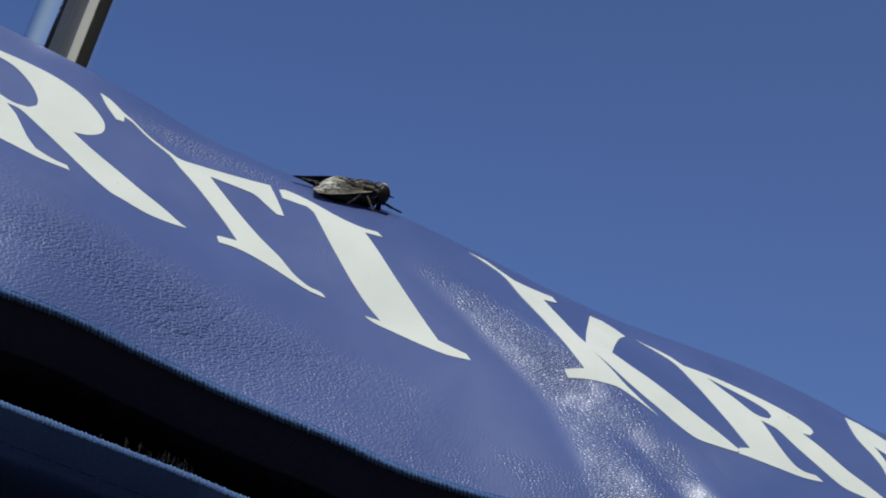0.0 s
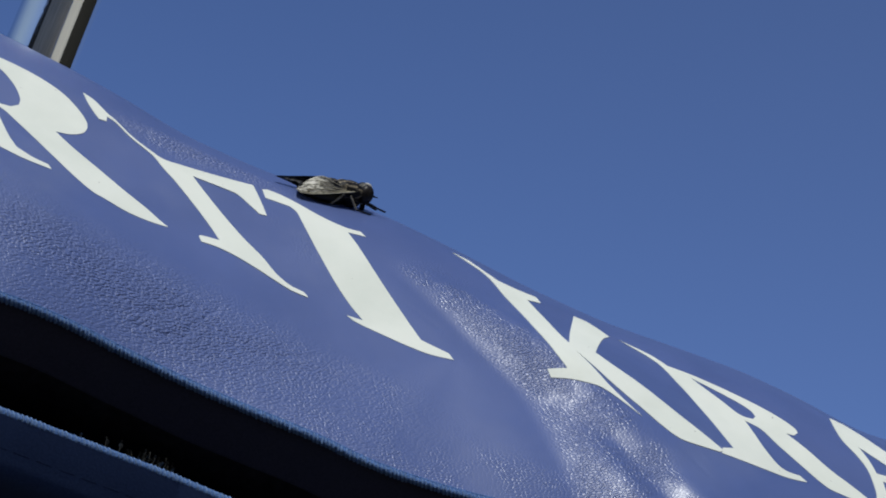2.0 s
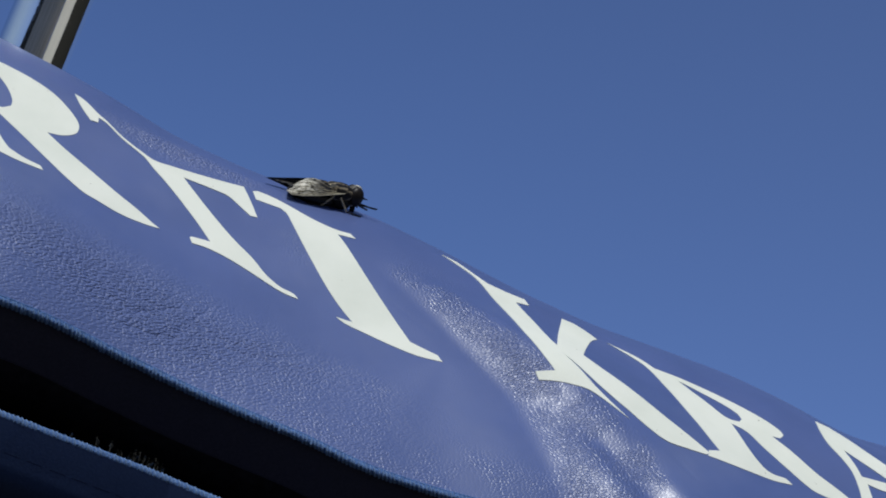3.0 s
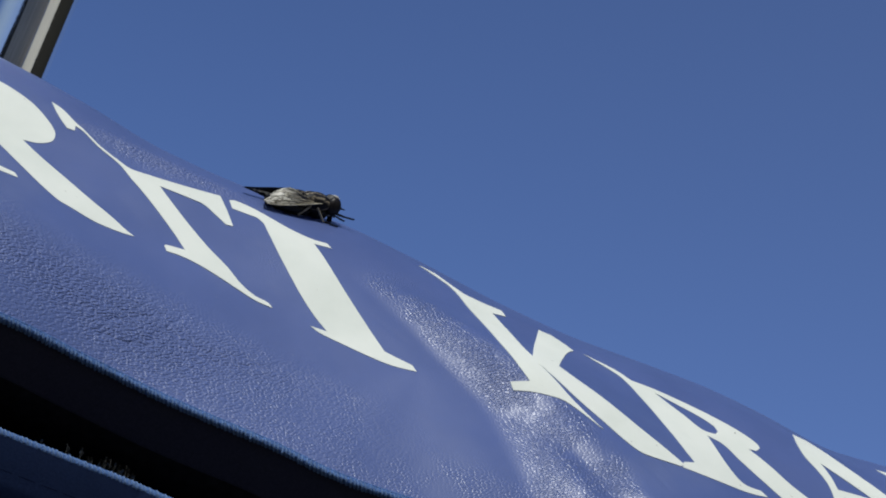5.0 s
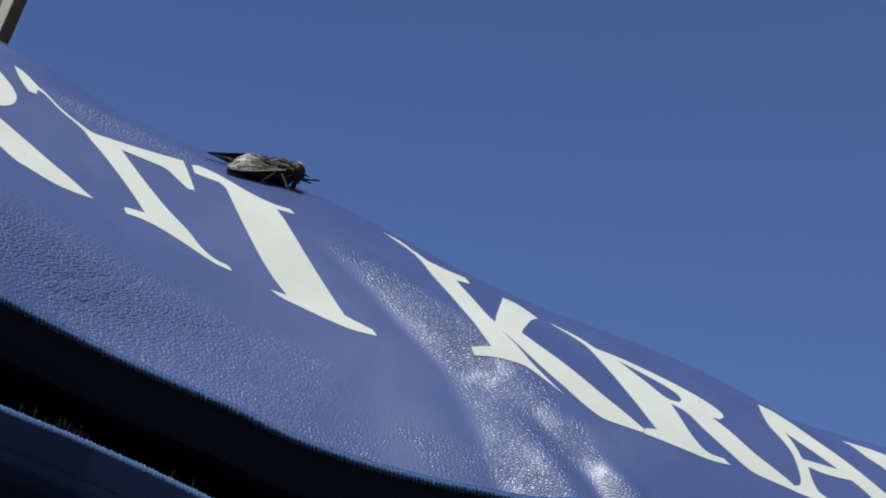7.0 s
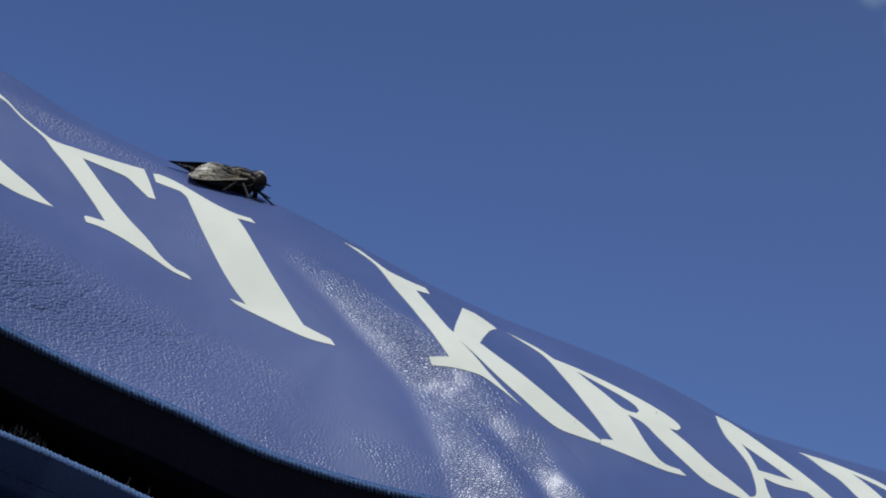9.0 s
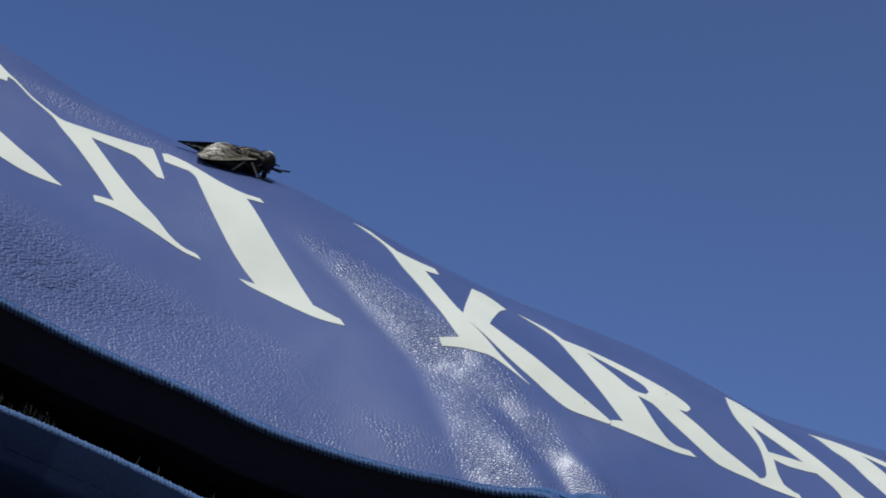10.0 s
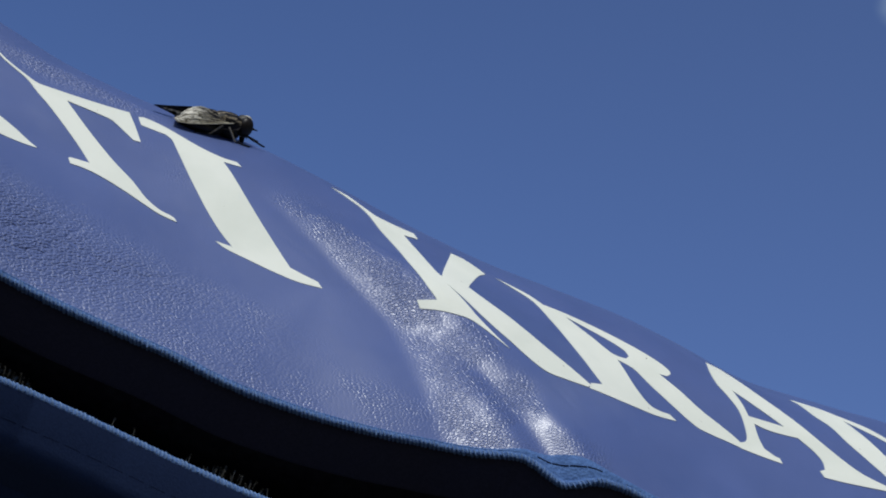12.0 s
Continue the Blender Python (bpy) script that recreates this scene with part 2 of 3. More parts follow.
def wing_material():
    mat, n, l, sh = material("fly_wing", (0.2, 0.19, 0.16), 0.42, spec=0.7)
    # streaks that run from the root back, crumpled and mottled
    at = n.new("ShaderNodeTexCoord")
    drawn = n.new("ShaderNodeMapping")
    drawn.inputs["Scale"].default_value = (0.35, 1, 1)
    l.new(at.outputs["Object"], drawn.inputs["Vector"])
    tone = n.new("ShaderNodeTexNoise")
    for key, value in (("Scale", 2000), ("Detail", 5), ("Distortion", 0.7)):
        tone.inputs[key].default_value = value
    l.new(drawn.outputs[0], tone.inputs["Vector"])
    dark = ramp(n, l, tone.outputs["Fac"], [(0.52, (0.006, 0.005, 0.005)), (0.68, (0.16, 0.14, 0.10))])
    # the palest stops hold the sun's glint as well as the whitish membrane
    light = ramp(n, l, tone.outputs["Fac"], [(0.38, (0.06, 0.05, 0.035)), (0.47, (0.60, 0.57, 0.48)), (0.62, (0.92, 0.89, 0.80))])
    paleness = n.new("ShaderNodeAttribute")
    paleness.attribute_name = "paleness"
    both = n.new("ShaderNodeMix")
    both.data_type = "RGBA"
    l.new(paleness.outputs["Fac"], both.inputs[0])
    l.new(dark.outputs["Color"], both.inputs[6])
    l.new(light.outputs["Color"], both.inputs[7])
    l.new(both.outputs[2], sh.inputs["Base Color"])
    bumped(n, l, sh, tone.outputs["Fac"], 0.0001, 0.7)
    return mat


FLY_THORAX, FLY_WING = thorax_material(), wing_material()
from mathutils.geometry import tessellate_polygon


# ---- mesh helpers ----
def mesh_of(bm, name, mat, smooth=True):
    data = bpy.data.meshes.new(name)
    bm.normal_update()
    for e in bm.edges:
        if len(e.link_faces) == 2 and e.calc_face_angle(0) > 0.8:
            e.smooth = False
    bm.to_mesh(data)
    bm.free()
    if smooth:
        data.shade_smooth()
    data.materials.append(mat)
    return data


def part(name, bm, mat, parent, label="", smooth=True):
    """Links a bmesh as one mesh under a thing or a part."""
    ob = new(name, mesh_of(bm, name, mat, smooth))
    ob.parent = parent
    return tagged(ob, label) if label else ob


def grid_bm(points):
    """A sheet of quads from an array (rows, columns, 3)."""
    bm = bmesh.new()
    rows, cols = points.shape[:2]
    verts = [bm.verts.new(p) for p in points.reshape(-1, 3)]
    for i in range(rows - 1):
        for j in range(cols - 1):
            bm.faces.new((verts[i * cols + j], verts[(i + 1) * cols + j], verts[(i + 1) * cols + j + 1], verts[i * cols + j + 1]))
    return bm


def tube_bm(points, radii, sides=10, bm=None):
    """A tube through points with a radius at each, closed at both ends."""
    bm = bm or bmesh.new()
    pts = [Vector(p) for p in points]
    rings = []
    side = None
    for k, p in enumerate(pts):
        along = (pts[min(k + 1, len(pts) - 1)] - pts[max(k - 1, 0)]).normalized()
        side = (side or along.orthogonal()) 
        side = (side - along * side.dot(along)).normalized()
        other = along.cross(side)
        rings.append([bm.verts.new(p + radii[k] * (math.cos(a) * side + math.sin(a) * other)) for a in (2 * math.pi * j / sides for j in range(sides))])
    for r, q in zip(rings, rings[1:]):
        for j in range(sides):
            bm.faces.new((r[j], r[(j + 1) % sides], q[(j + 1) % sides], q[j]))
    bm.faces.new(rings[0][::-1])
    bm.faces.new(rings[-1])
    return bm


# ---- the cover's form, in millimetres: x along it, s up its face from the lettering's foot ----
MM, BASE = 0.001, 1.5
TURN_S = (-60, -34, -10, 0, 25, 33, 42, 52, 62, 82, 250)
TURN_A = (60, 58.5, 57, 56, 55, 50, 38, 25, 12, -90, -91)
ARC = np.arange(-60, 250.01, 0.5)
_a = np.radians(np.interp(ARC, TURN_S, TURN_A))
_y = np.concatenate([[0], np.cumsum(np.cos((_a[1:] + _a[:-1]) / 2) * 0.5)])
_z = np.concatenate([[0], np.cumsum(np.sin((_a[1:] + _a[:-1]) / 2) * 0.5)])
ARC_Y, ARC_Z = _y - _y[120] - 3, _z - _z[120]
CREST_X = (-400, -118, -98, -84, -68, -50, -18, 0, 20, 40, 60, 76, 92, 104, 112, 124, 140, 150, 400)
CREST_Z = (8, 8, 5.8, 3.8, 0.5, -0.6, -0.2, -1.8, -4.2, -5.5, -4.9, -4.6, -5.8, -7.6, -8.3, -7, -5.4, -4, -4)
HEM_X = (-400, -101.2, -94.8, -77.8, -61.5, -46, -26.2, -15.7, 3, 19.2, 30.7, 36.2, 40.6, 47.4, 51.9, 54.6, 57.5, 60.3, 64.5, 67.2, 72.7, 400)
HEM_S = (-44.6, -44.6, -44.3, -39.7, -38, -38.4, -39, -40.5, -39.4, -38, -35.4, -36.1, -36.3, -32.6, -31, -31.3, -31.7, -31.8, -31.9, -32.2, -32.7, -32.7)
BIND_X = (-400, 41, 44.5, 46, 50.4, 53.6, 59.1, 65.4, 70.6, 85, 400)
BIND_S = (0, 0, 0.4, 2, 5.7, 7.3, 5.2, 1.3, 1.2, 0.8, 0.8)
X_ENDS = (-240, 260)


def eased(v, a, b):
    w = np.clip((v - a) / (b - a), 0, 1)
    return w * w * (3 - 2 * w)


def smooth_interp(x, xs, ys):
    return sum(np.interp(x + d, xs, ys) * w for d, w in ((-6, 1), (-3, 2), (0, 3), (3, 2), (6, 1))) / 9


def band(s):
    """The line along which the slack vinyl steps up towards the right."""
    return smooth_interp_s(s, (-40, -30, -19, -12, -5.5, 3, 9, 16, 25, 60), (43.5, 38.5, 32.8, 29.8, 26.8, 17, 11, 3, -10, -52))


def smooth_interp_s(s, at, to):
    return sum(np.interp(s + d, at, to) * w for d, w in ((-4, 1), (-2, 2), (0, 3), (2, 2), (4, 1))) / 9


def hem_s(x):
    return smooth_interp(x, HEM_X, HEM_S)


# short creases pressed into the vinyl: from x, s to x, s, how deep and how wide
CREASES = (
    (-51, -13, -54, -21, 0.20, 0.40), (-54, -21, -58, -30, 0.18, 0.45), (-54, -19.5, -49, -22, 0.2, 0.4), (-50, -21.5, -39, -20.5, 0.24, 0.40), (-48, -23.5, -37, -22, 0.18, 0.4),
    (-39, -20.5, -33, -18.5, 0.22, 0.40), (-33, -19.5, -29, -14.5, 0.14, 0.4), (-44, -20, -34, -16.5, 0.14, 0.4), (-76, -28, -58, -24, 0.2, 0.45), (-68, -32, -54, -27, 0.2, 0.45),
    (-72, -24, -57, -20, 0.18, 0.45), (-64, -18, -52, -16.5, 0.14, 0.4), (-70, -30, -60, -22, 0.15, 0.4), (-66, -27, -56, -18, 0.15, 0.4), (-62, -31, -53, -22, 0.18, 0.4), (-96, -24, -80, -27, 0.16, 0.5),
    (41, 1, 50, -8, 0.14, 1.6), (50, -8, 55, -18, 0.12, 1.6), (-14, 12, -2, 5.5, 0.07, 0.35),
)


def folds(x, s):
    """The cover's billows and creases, out from its face."""
    along = x - band(s)
    ridge = (5.0 + 1.7 * (1 - eased(s, -30, -2))) * eased(along, -14, 10) * (1 - 0.85 * eased(along, 12, 70)) * (1 - eased(s, 3, 31))
    # a hollow pressed into the ridge above the hem
    off = x - 40.0 + 0.75 * (s + 20)
    low = eased(-s, 15, 28)
    dent = eased(-s, 7, 19) * -2.4 * np.exp(-((off / np.where(off < 0, 5.4, 9.0 - 4.0 * low)) ** 2)) + 0.6 * low * np.exp(-(((off - 8.5) / 4.5) ** 2))
    lip = 0.8 * np.exp(-(((s - 38.5 - 0.05 * (x + 60)) / 3) ** 2) - ((x + 64) / 20) ** 2)
    swell = 2.4 * np.exp(-(((x - 20) / 20) ** 2) - ((s + 26) / 15) ** 2)
    left = 10.5 * np.exp(-(((x + 125) / 50) ** 2)) * (1 - eased(s, -30, 42))
    turned = 4.4 * np.exp(-(((x + 96) / 22) ** 2)) * (1 - eased(s, -26, 2))
    rolled = -0.7 * np.exp(-np.clip(s - hem_s(x), 0, 99) / 5) * (1 - 0.8 * eased(x, -20, 30))
    lines = sum(
        -depth * np.exp(-((((x - x0) * (s1 - s0) - (s - s0) * (x1 - x0)) / math.hypot(x1 - x0, s1 - s0) / wide + 0.8 * np.sin((x + 2 * s) / 2.3)) ** 2))
        * np.clip(1 - abs(((x - x0) * (x1 - x0) + (s - s0) * (s1 - s0)) / ((x1 - x0) ** 2 + (s1 - s0) ** 2) * 2 - 1) ** 4, 0, 1)
        for x0, s0, x1, s1, depth, wide in CREASES
    )
    billow = 0.75 * np.sin(x / 23 + s / 17) * (1 - eased(s, 0, 30)) + 0.3 * np.sin(x / 9.5 - s / 13 + 1) * (1 - eased(s, -5, 20))
    return ridge + dent + billow + lip + swell + left + turned + rolled + lines


def on_ridge(x, s):
    off = x - band(s)
    reach = 8 + 5 * (1 - eased(s, -12, 2))
    return eased(off, -13, -5) * (1 - eased(off, reach - 4, reach + 5)) * (1 - eased(s, 16, 27))


def grain_amount(x, s):
    """Where the vinyl's fine grain stands out: along the slack hem, on the ridge, and in spots on the crest."""
    slack = (1 - eased(s + 0.12 * (x + 50), -13, -5)) * (1 - eased(x, -20, 8)) * (1 + 0.4 * eased(x, -50, -30)) + 1.2 * (1 - eased(s, -31, -22)) * eased(x, -20, 8)
    spots = 0.8 * np.exp(-(((s - 36 - 0.05 * (x + 60)) / 4.5) ** 2)) * np.exp(-(((x + 62) / 20) ** 2)) + 0.5 * np.exp(-(((x + 38) / 9) ** 2) - ((s - 21) / 6) ** 2) + 0.75 * np.exp(-(((s - 24) / 7) ** 2)) * np.exp(-(((x + 5) / 8) ** 2))
    beyond = 0.35 * (1 - eased(s, -30, -20)) * eased(x, 50, 60)
    return np.clip(0.10 + 1.5 * on_ridge(x, s) + 0.36 * slack * (1 - eased(x, 60, 80)) + spots + beyond, 0, 1.6)


def wrinkle_amount(x, s):
    """Where broader wrinkles gather: in the slack by the hem, and between two letters on the ridge."""
    gathered = np.exp(-(((x + 64) / 22) ** 2) - ((s + 24 + 0.1 * (x + 62)) / 9) ** 2) + 0.6 * np.exp(-(((x + 95) / 18) ** 2) - ((s + 22) / 9) ** 2)
    trail = 0.55 * np.exp(-(((x + 38) / 10) ** 2) - ((s + 20) / 4) ** 2) + 0.28 * (1 - eased(s + 0.12 * (x + 50), -14, -6)) * (1 - eased(x, -20, 6))
    pinched = 0.45 * np.exp(-(((x - 13) / 8) ** 2) - ((s - 6) / 7) ** 2)
    crest = 0.7 * np.exp(-(((x + 66) / 16) ** 2) - ((s - 37 - 0.05 * (x + 60)) / 4) ** 2)
    return np.clip(gathered + trail + pinched + crest, 0, 1)


def cover(x, s, out=0.0):
    """Points of the cover's face, out millimetres proud of it."""
    x, s = np.broadcast_arrays(np.asarray(x, float), np.asarray(s, float))
    a = np.radians(np.interp(s, TURN_S, TURN_A))
    h = folds(x, s) + out
    y = np.interp(s, ARC, ARC_Y) - np.sin(a) * h
    z = np.interp(s, ARC, ARC_Z) + np.cos(a) * h + eased(s, 15, 50) * (1 - eased(s, 62, 120)) * smooth_interp(x, CREST_X, CREST_Z)
    return np.stack([x * MM, y * MM, z * MM + BASE], -1)


# ---- ground ----
ground = new("ground", mesh_of(bmesh.new(), "ground", EARTH))
bm = bmesh.new()
bmesh.ops.create_grid(bm, x_segments=40, y_segments=40, size=3000)
bm.to_mesh(ground.data)
bm.free()
tagged(ground, "dark bare open ground under the sky", "ground", kind="structure")


def plain_wall(name, x0, x1, y, height, mat, label, turned=False):
    bm = bmesh.new()
    bmesh.ops.create_cube(bm, size=1)
    bmesh.ops.scale(bm, vec=(x1 - x0, 0.3, height), verts=bm.verts)
    bmesh.ops.translate(bm, vec=((x0 + x1) / 2, y, height / 2), verts=bm.verts)
    if turned:
        bmesh.ops.rotate(bm, verts=bm.verts, matrix=Matrix.Rotation(radians(-90), 3, "Z"))
        bmesh.ops.scale(bm, vec=(-1, 1, 1), verts=bm.verts)
        bmesh.ops.recalc_face_normals(bm, faces=bm.faces)
    return tagged(new(name, mesh_of(bm, name, mat, False)), label, "wall", kind="structure")


# unseen walls, added and coloured only for the stripes mirrored in the post
BROWN_WALL = plain_material("brown_reflected_wall", (0.60, 0.52, 0.41), 0.9, spec=0.1, scale=2)
PALE_WALL = plain_material("pale_reflected_wall", (0.88, 0.83, 0.71), 0.9, spec=0.1, scale=2, vary=0.1)
DARK_WALL = plain_material("dark_reflected_wall", (0.03, 0.028, 0.022), 0.8, spec=0.2, scale=4)
plain_wall("unseen_wall_south_1", -8.1, -4.6, -9, 7.0, DARK_WALL, "plain dark wall, added out of view for the post's reflections")
plain_wall("unseen_wall_south_2", -4.6, 6.0, -9.1, 7.5, BROWN_WALL, "plain brown wall, added out of view for the post's reflections")
plain_wall("unseen_wall_east_1", 2.4, 8.95, -6.3, 7.5, PALE_WALL, "plain pale wall, added out of view for the post's reflections", turned=True)
plain_wall("unseen_wall_east_2", -4.7, 2.4, -6.3, 8.0, DARK_WALL, "plain dark wall, added out of view for the post's reflections", turned=True)


# ---- the padded cover ----
# letter forms: outline, then counter, along and up the cover in millimetres
LETTER_R_OUTLINE = ((-133, 38.5), (-123, 37.3), (-115.2, 36.9), (-108.7, 37.1), (-102, 36.6), (-96.3, 35), (-92.3, 32.6), (-89.2, 29.6), (-88.4, 27.4), (-88.8, 25.3), (-91.2, 23.1), (-94.2, 22), (-89.7, 19.1), (-83.9, 15.7), (-76.8, 11.5), (-71.2, 8.6), (-67.7, 6.3), (-65.6, 5.2), (-69.3, 4.3), (-74.3, 3.9), (-80.1, 4.9), (-82.7, 5.3), (-87.7, 8.2), (-93.5, 12.7), (-98, 16.6), (-102.5, 19.9), (-106.2, 22.1), (-109.1, 22.3), (-106.1, 19.3), (-102, 11.3), (-99.9, 8.2), (-96.2, 7.1), (-92.8, 7.3), (-91.8, 5.9), (-98.3, 4.6), (-106.9, 5), (-116, 13.2), (-115.5, 15.5), (-112.5, 17), (-116, 21.5), (-122, 29), (-127, 34))
LETTER_R_COUNTER = ((-117, 34.5), (-114.5, 34.8), (-110.3, 33.7), (-106.2, 30.9), (-103.7, 27.6), (-103.3, 25.4), (-104.7, 23.8), (-107.8, 23.3), (-111.1, 24.1), (-114, 28.5))
LETTER_T_OUTLINE = ((-92.1, 38.7), (-89.6, 37.9), (-85.9, 35.4), (-83.4, 34.3), (-78.8, 31.6), (-73.7, 29.6), (-70.9, 28.8), (-67.1, 29.6), (-60.7, 31.1), (-55.5, 32.5), (-50.6, 34), (-49.1, 30.5), (-46.2, 23.5), (-47.8, 23.1), (-50.7, 25.3), (-53.6, 27.3), (-56.2, 27.5), (-60.2, 27.4), (-63.9, 27.2), (-61.7, 24.6), (-56.2, 18.5), (-50.2, 12.6), (-45.1, 8.5), (-41.4, 4.8), (-37.9, 2.9), (-34.9, 2.5), (-33.7, 1.4), (-37.7, 1.5), (-42.3, 2.8), (-46.1, 4), (-51.3, 5.3), (-55.3, 5.6), (-58.3, 5.1), (-59.1, 6.8), (-58.7, 7.3), (-54.7, 8.3), (-57.8, 12.4), (-62.6, 17.9), (-67.3, 22.8), (-70.4, 25.5), (-73.5, 28.4), (-79.1, 31), (-83.3, 33.6), (-85.4, 34.1), (-85.1, 32.5), (-86.8, 32.1), (-88.7, 33.9), (-90.5, 36))
LETTER_I_OUTLINE = ((-48.4, 33.8), (-47, 34.7), (-42.3, 34.3), (-34, 31.6), (-28.6, 30.9), (-24.9, 31.5), (-23.6, 30.2), (-27.8, 29.2), (-25.4, 25.8), (-19.1, 15.8), (-13.1, 7.3), (-8.4, 0.8), (-5.3, -0), (-2.1, -0.7), (-0.9, -2.3), (-6.3, -3), (-11.4, -2.5), (-17.7, -1.4), (-22.8, -0.5), (-25, 0.6), (-21.3, 0.8), (-24.6, 4.2), (-28.4, 9.1), (-31.7, 14.3), (-35.1, 20.2), (-38.6, 27), (-39.9, 29.6), (-41.6, 30.9), (-47.3, 30.6))
LETTER_K_OUTLINE = ((-1.9, 43.3), (2.2, 43), (5.6, 39.9), (9.1, 37.3), (14.2, 37.6), (18.9, 38.9), (19.7, 35.2), (16.1, 33.2), (20.1, 25.1), (22.6, 16.1), (24, 13.6), (26.5, 26.8), (28.2, 36.5), (31.4, 36.6), (34.1, 34.3), (36.6, 31.6), (34.9, 28.7), (33, 22.8), (30.7, 14.7), (34.7, 11.5), (40.1, 8.3), (48.2, 2.9), (55, -1.3), (59.9, -4.5), (58.8, -5.9), (53.1, -7.3), (48.7, -7.7), (45, -5.8), (40.3, -2.1), (37, 0.1), (31.5, 4.1), (24.9, 10.3), (31.5, 2.5), (35.6, -1.2), (40.1, -5), (35, -2), (30.9, -0.3), (27.1, -0.2), (23.5, -0.2), (19.9, -0.5), (18.9, 1.4), (22.9, 2.4), (20, 6.3), (16.1, 13.4), (12.9, 23.8), (9.5, 30.7), (5.8, 37.4), (1.6, 40.8))
LETTER_R_SECOND_OUTLINE = ((39.2, 32.4), (46.6, 30), (50.7, 26.8), (56.4, 26.9), (63.5, 25.9), (70.5, 24.4), (76.2, 22.7), (79.7, 21.1), (82.1, 19.3), (82.6, 18), (81.5, 16.3), (79.4, 15.9), (84.1, 13), (89.7, 8.8), (95.2, 5.9), (99.1, 3.4), (100, 1.3), (96.3, 1.6), (91.8, 1.7), (88, 2.2), (82.2, 5.9), (76.7, 10.1), (72.7, 13.8), (68.8, 14.6), (70.3, 11.4), (72.6, 5.9), (75.2, 2), (77.3, 1.1), (81.1, 1.9), (82.8, 0.7), (77.1, -1.6), (72.4, -2.8), (66.2, -4.3), (59.3, -5.9), (59.9, -3.4), (63.1, -1.1), (61.1, 2.3), (58.8, 6.9), (55.2, 13.8), (52.1, 19.2), (49.7, 23.9), (47.1, 27.2))
LETTER_R_SECOND_COUNTER = ((56.3, 24.9), (61.8, 23.3), (67.4, 21.6), (70.9, 19.8), (71.9, 18.1), (71.1, 16.6), (68.8, 16.1), (66.8, 16.6), (63, 19.5), (59.6, 22))
LETTER_A_OUTLINE = ((94.6, 36.7), (98.5, 37.5), (102.3, 33.5), (107.7, 26.3), (114, 20.1), (120.6, 14.7), (127.2, 10.1), (131.4, 8.1), (138.8, 7), (138.9, 6), (126.3, 3), (120.4, 2), (119.4, 3.7), (120.8, 4.8), (120.5, 7.4), (118.5, 10), (114.8, 12.7), (111.5, 12), (107.1, 11.4), (103.5, 11.7), (104.2, 7.6), (105.4, 4.3), (107.9, 3.1), (109.2, 2.9), (109.8, 1.4), (104.8, 1.2), (99.4, 1.2), (99.3, 3.2), (100.6, 4.1), (101.2, 6), (100.9, 9.7), (99.9, 14), (97.6, 18), (94.9, 22.6), (94, 29.1))
LETTER_A_COUNTER = ((98.9, 22.4), (105, 18.6), (111.5, 14.9), (106.6, 14.3), (102.2, 13.7), (100.8, 17.7))
LETTER_R_THIRD_OUTLINE = ((118.6, 40.5), (125.9, 40.5), (130.5, 38.3), (137.4, 35.7), (141.9, 32.1), (149.9, 26.9), (156.9, 24.3), (160.8, 20.2), (158.8, 17.2), (165.8, 11.6), (175.8, 3.8), (177.9, 1.9), (167.9, 2.3), (159.8, 6.7), (149.8, 14.7), (151.8, 8.7), (154.8, 3.7), (160.8, 2.3), (149.9, 0.8), (139.4, 0.9), (139.9, 3.3), (142.4, 3.8), (137.1, 11.1), (133.8, 14), (128.7, 19), (125.5, 24.8), (121.9, 29))
LETTER_R_THIRD_COUNTER = ((131, 34.3), (141.2, 29.1), (147.9, 23.3), (149.3, 20.2), (145.8, 18.7), (138.9, 20))


def rounded(outline, steps=4, sharp=38):
    """The outline with a curve through its points, but for its sharp corners."""
    p = [Vector(q) for q in outline]
    n = len(p)
    corner = []
    for k in range(n):
        u, v = p[k] - p[k - 1], p[(k + 1) % n] - p[k]
        corner.append(u.angle(v, 0) > radians(sharp))
    made = []
    for k in range(n):
        a, b = p[k], p[(k + 1) % n]
        size = (b - a).length
        ta = (b - a) if corner[k] else (b - p[k - 1]).normalized() * size
        tb = (b - a) if corner[(k + 1) % n] else (p[(k + 2) % n] - a).normalized() * size
        for j in range(steps):
            t = j / steps
            made.append((2 * t**3 - 3 * t**2 + 1) * a + (t**3 - 2 * t**2 + t) * ta + (3 * t**2 - 2 * t**3) * b + (t**3 - t**2) * tb)
    return made


def letter(outlines, proud=0.1):
    """A film letter laid on the cover: a thin slab that follows its form."""
    loops = [[Vector((q.x, q.y, 0)) for q in rounded(o)] for o in outlines]
    flat = [v for loop in loops for v in loop]
    bm = bmesh.new()
    verts = [bm.verts.new(v) for v in flat]
    for tri in tessellate_polygon(loops):
        try:
            bm.faces.new([verts[i] for i in tri])
        except ValueError:
            pass
    bmesh.ops.recalc_face_normals(bm, faces=bm.faces)
    for axis, step in ((0, 2.0), (1, 2.0)):
        lo, hi = min(v[axis] for v in flat), max(v[axis] for v in flat)
        for c in np.arange(lo + step / 2, hi, step):
            at, way = Vector((0, 0, 0)), Vector((0, 0, 0))
            at[axis], way[axis] = c, 1
            bmesh.ops.bisect_plane(bm, geom=bm.verts[:] + bm.edges[:] + bm.faces[:], plane_co=at, plane_no=way)
    top = bmesh.ops.extrude_face_region(bm, geom=bm.faces[:])
    raised = {v for v in top["geom"] if isinstance(v, bmesh.types.BMVert)}
    for v in bm.verts:
        v.co = cover(v.co.x, v.co.y, proud if v in raised else -0.05)
    bmesh.ops.recalc_face_normals(bm, faces=bm.faces)
    return bm


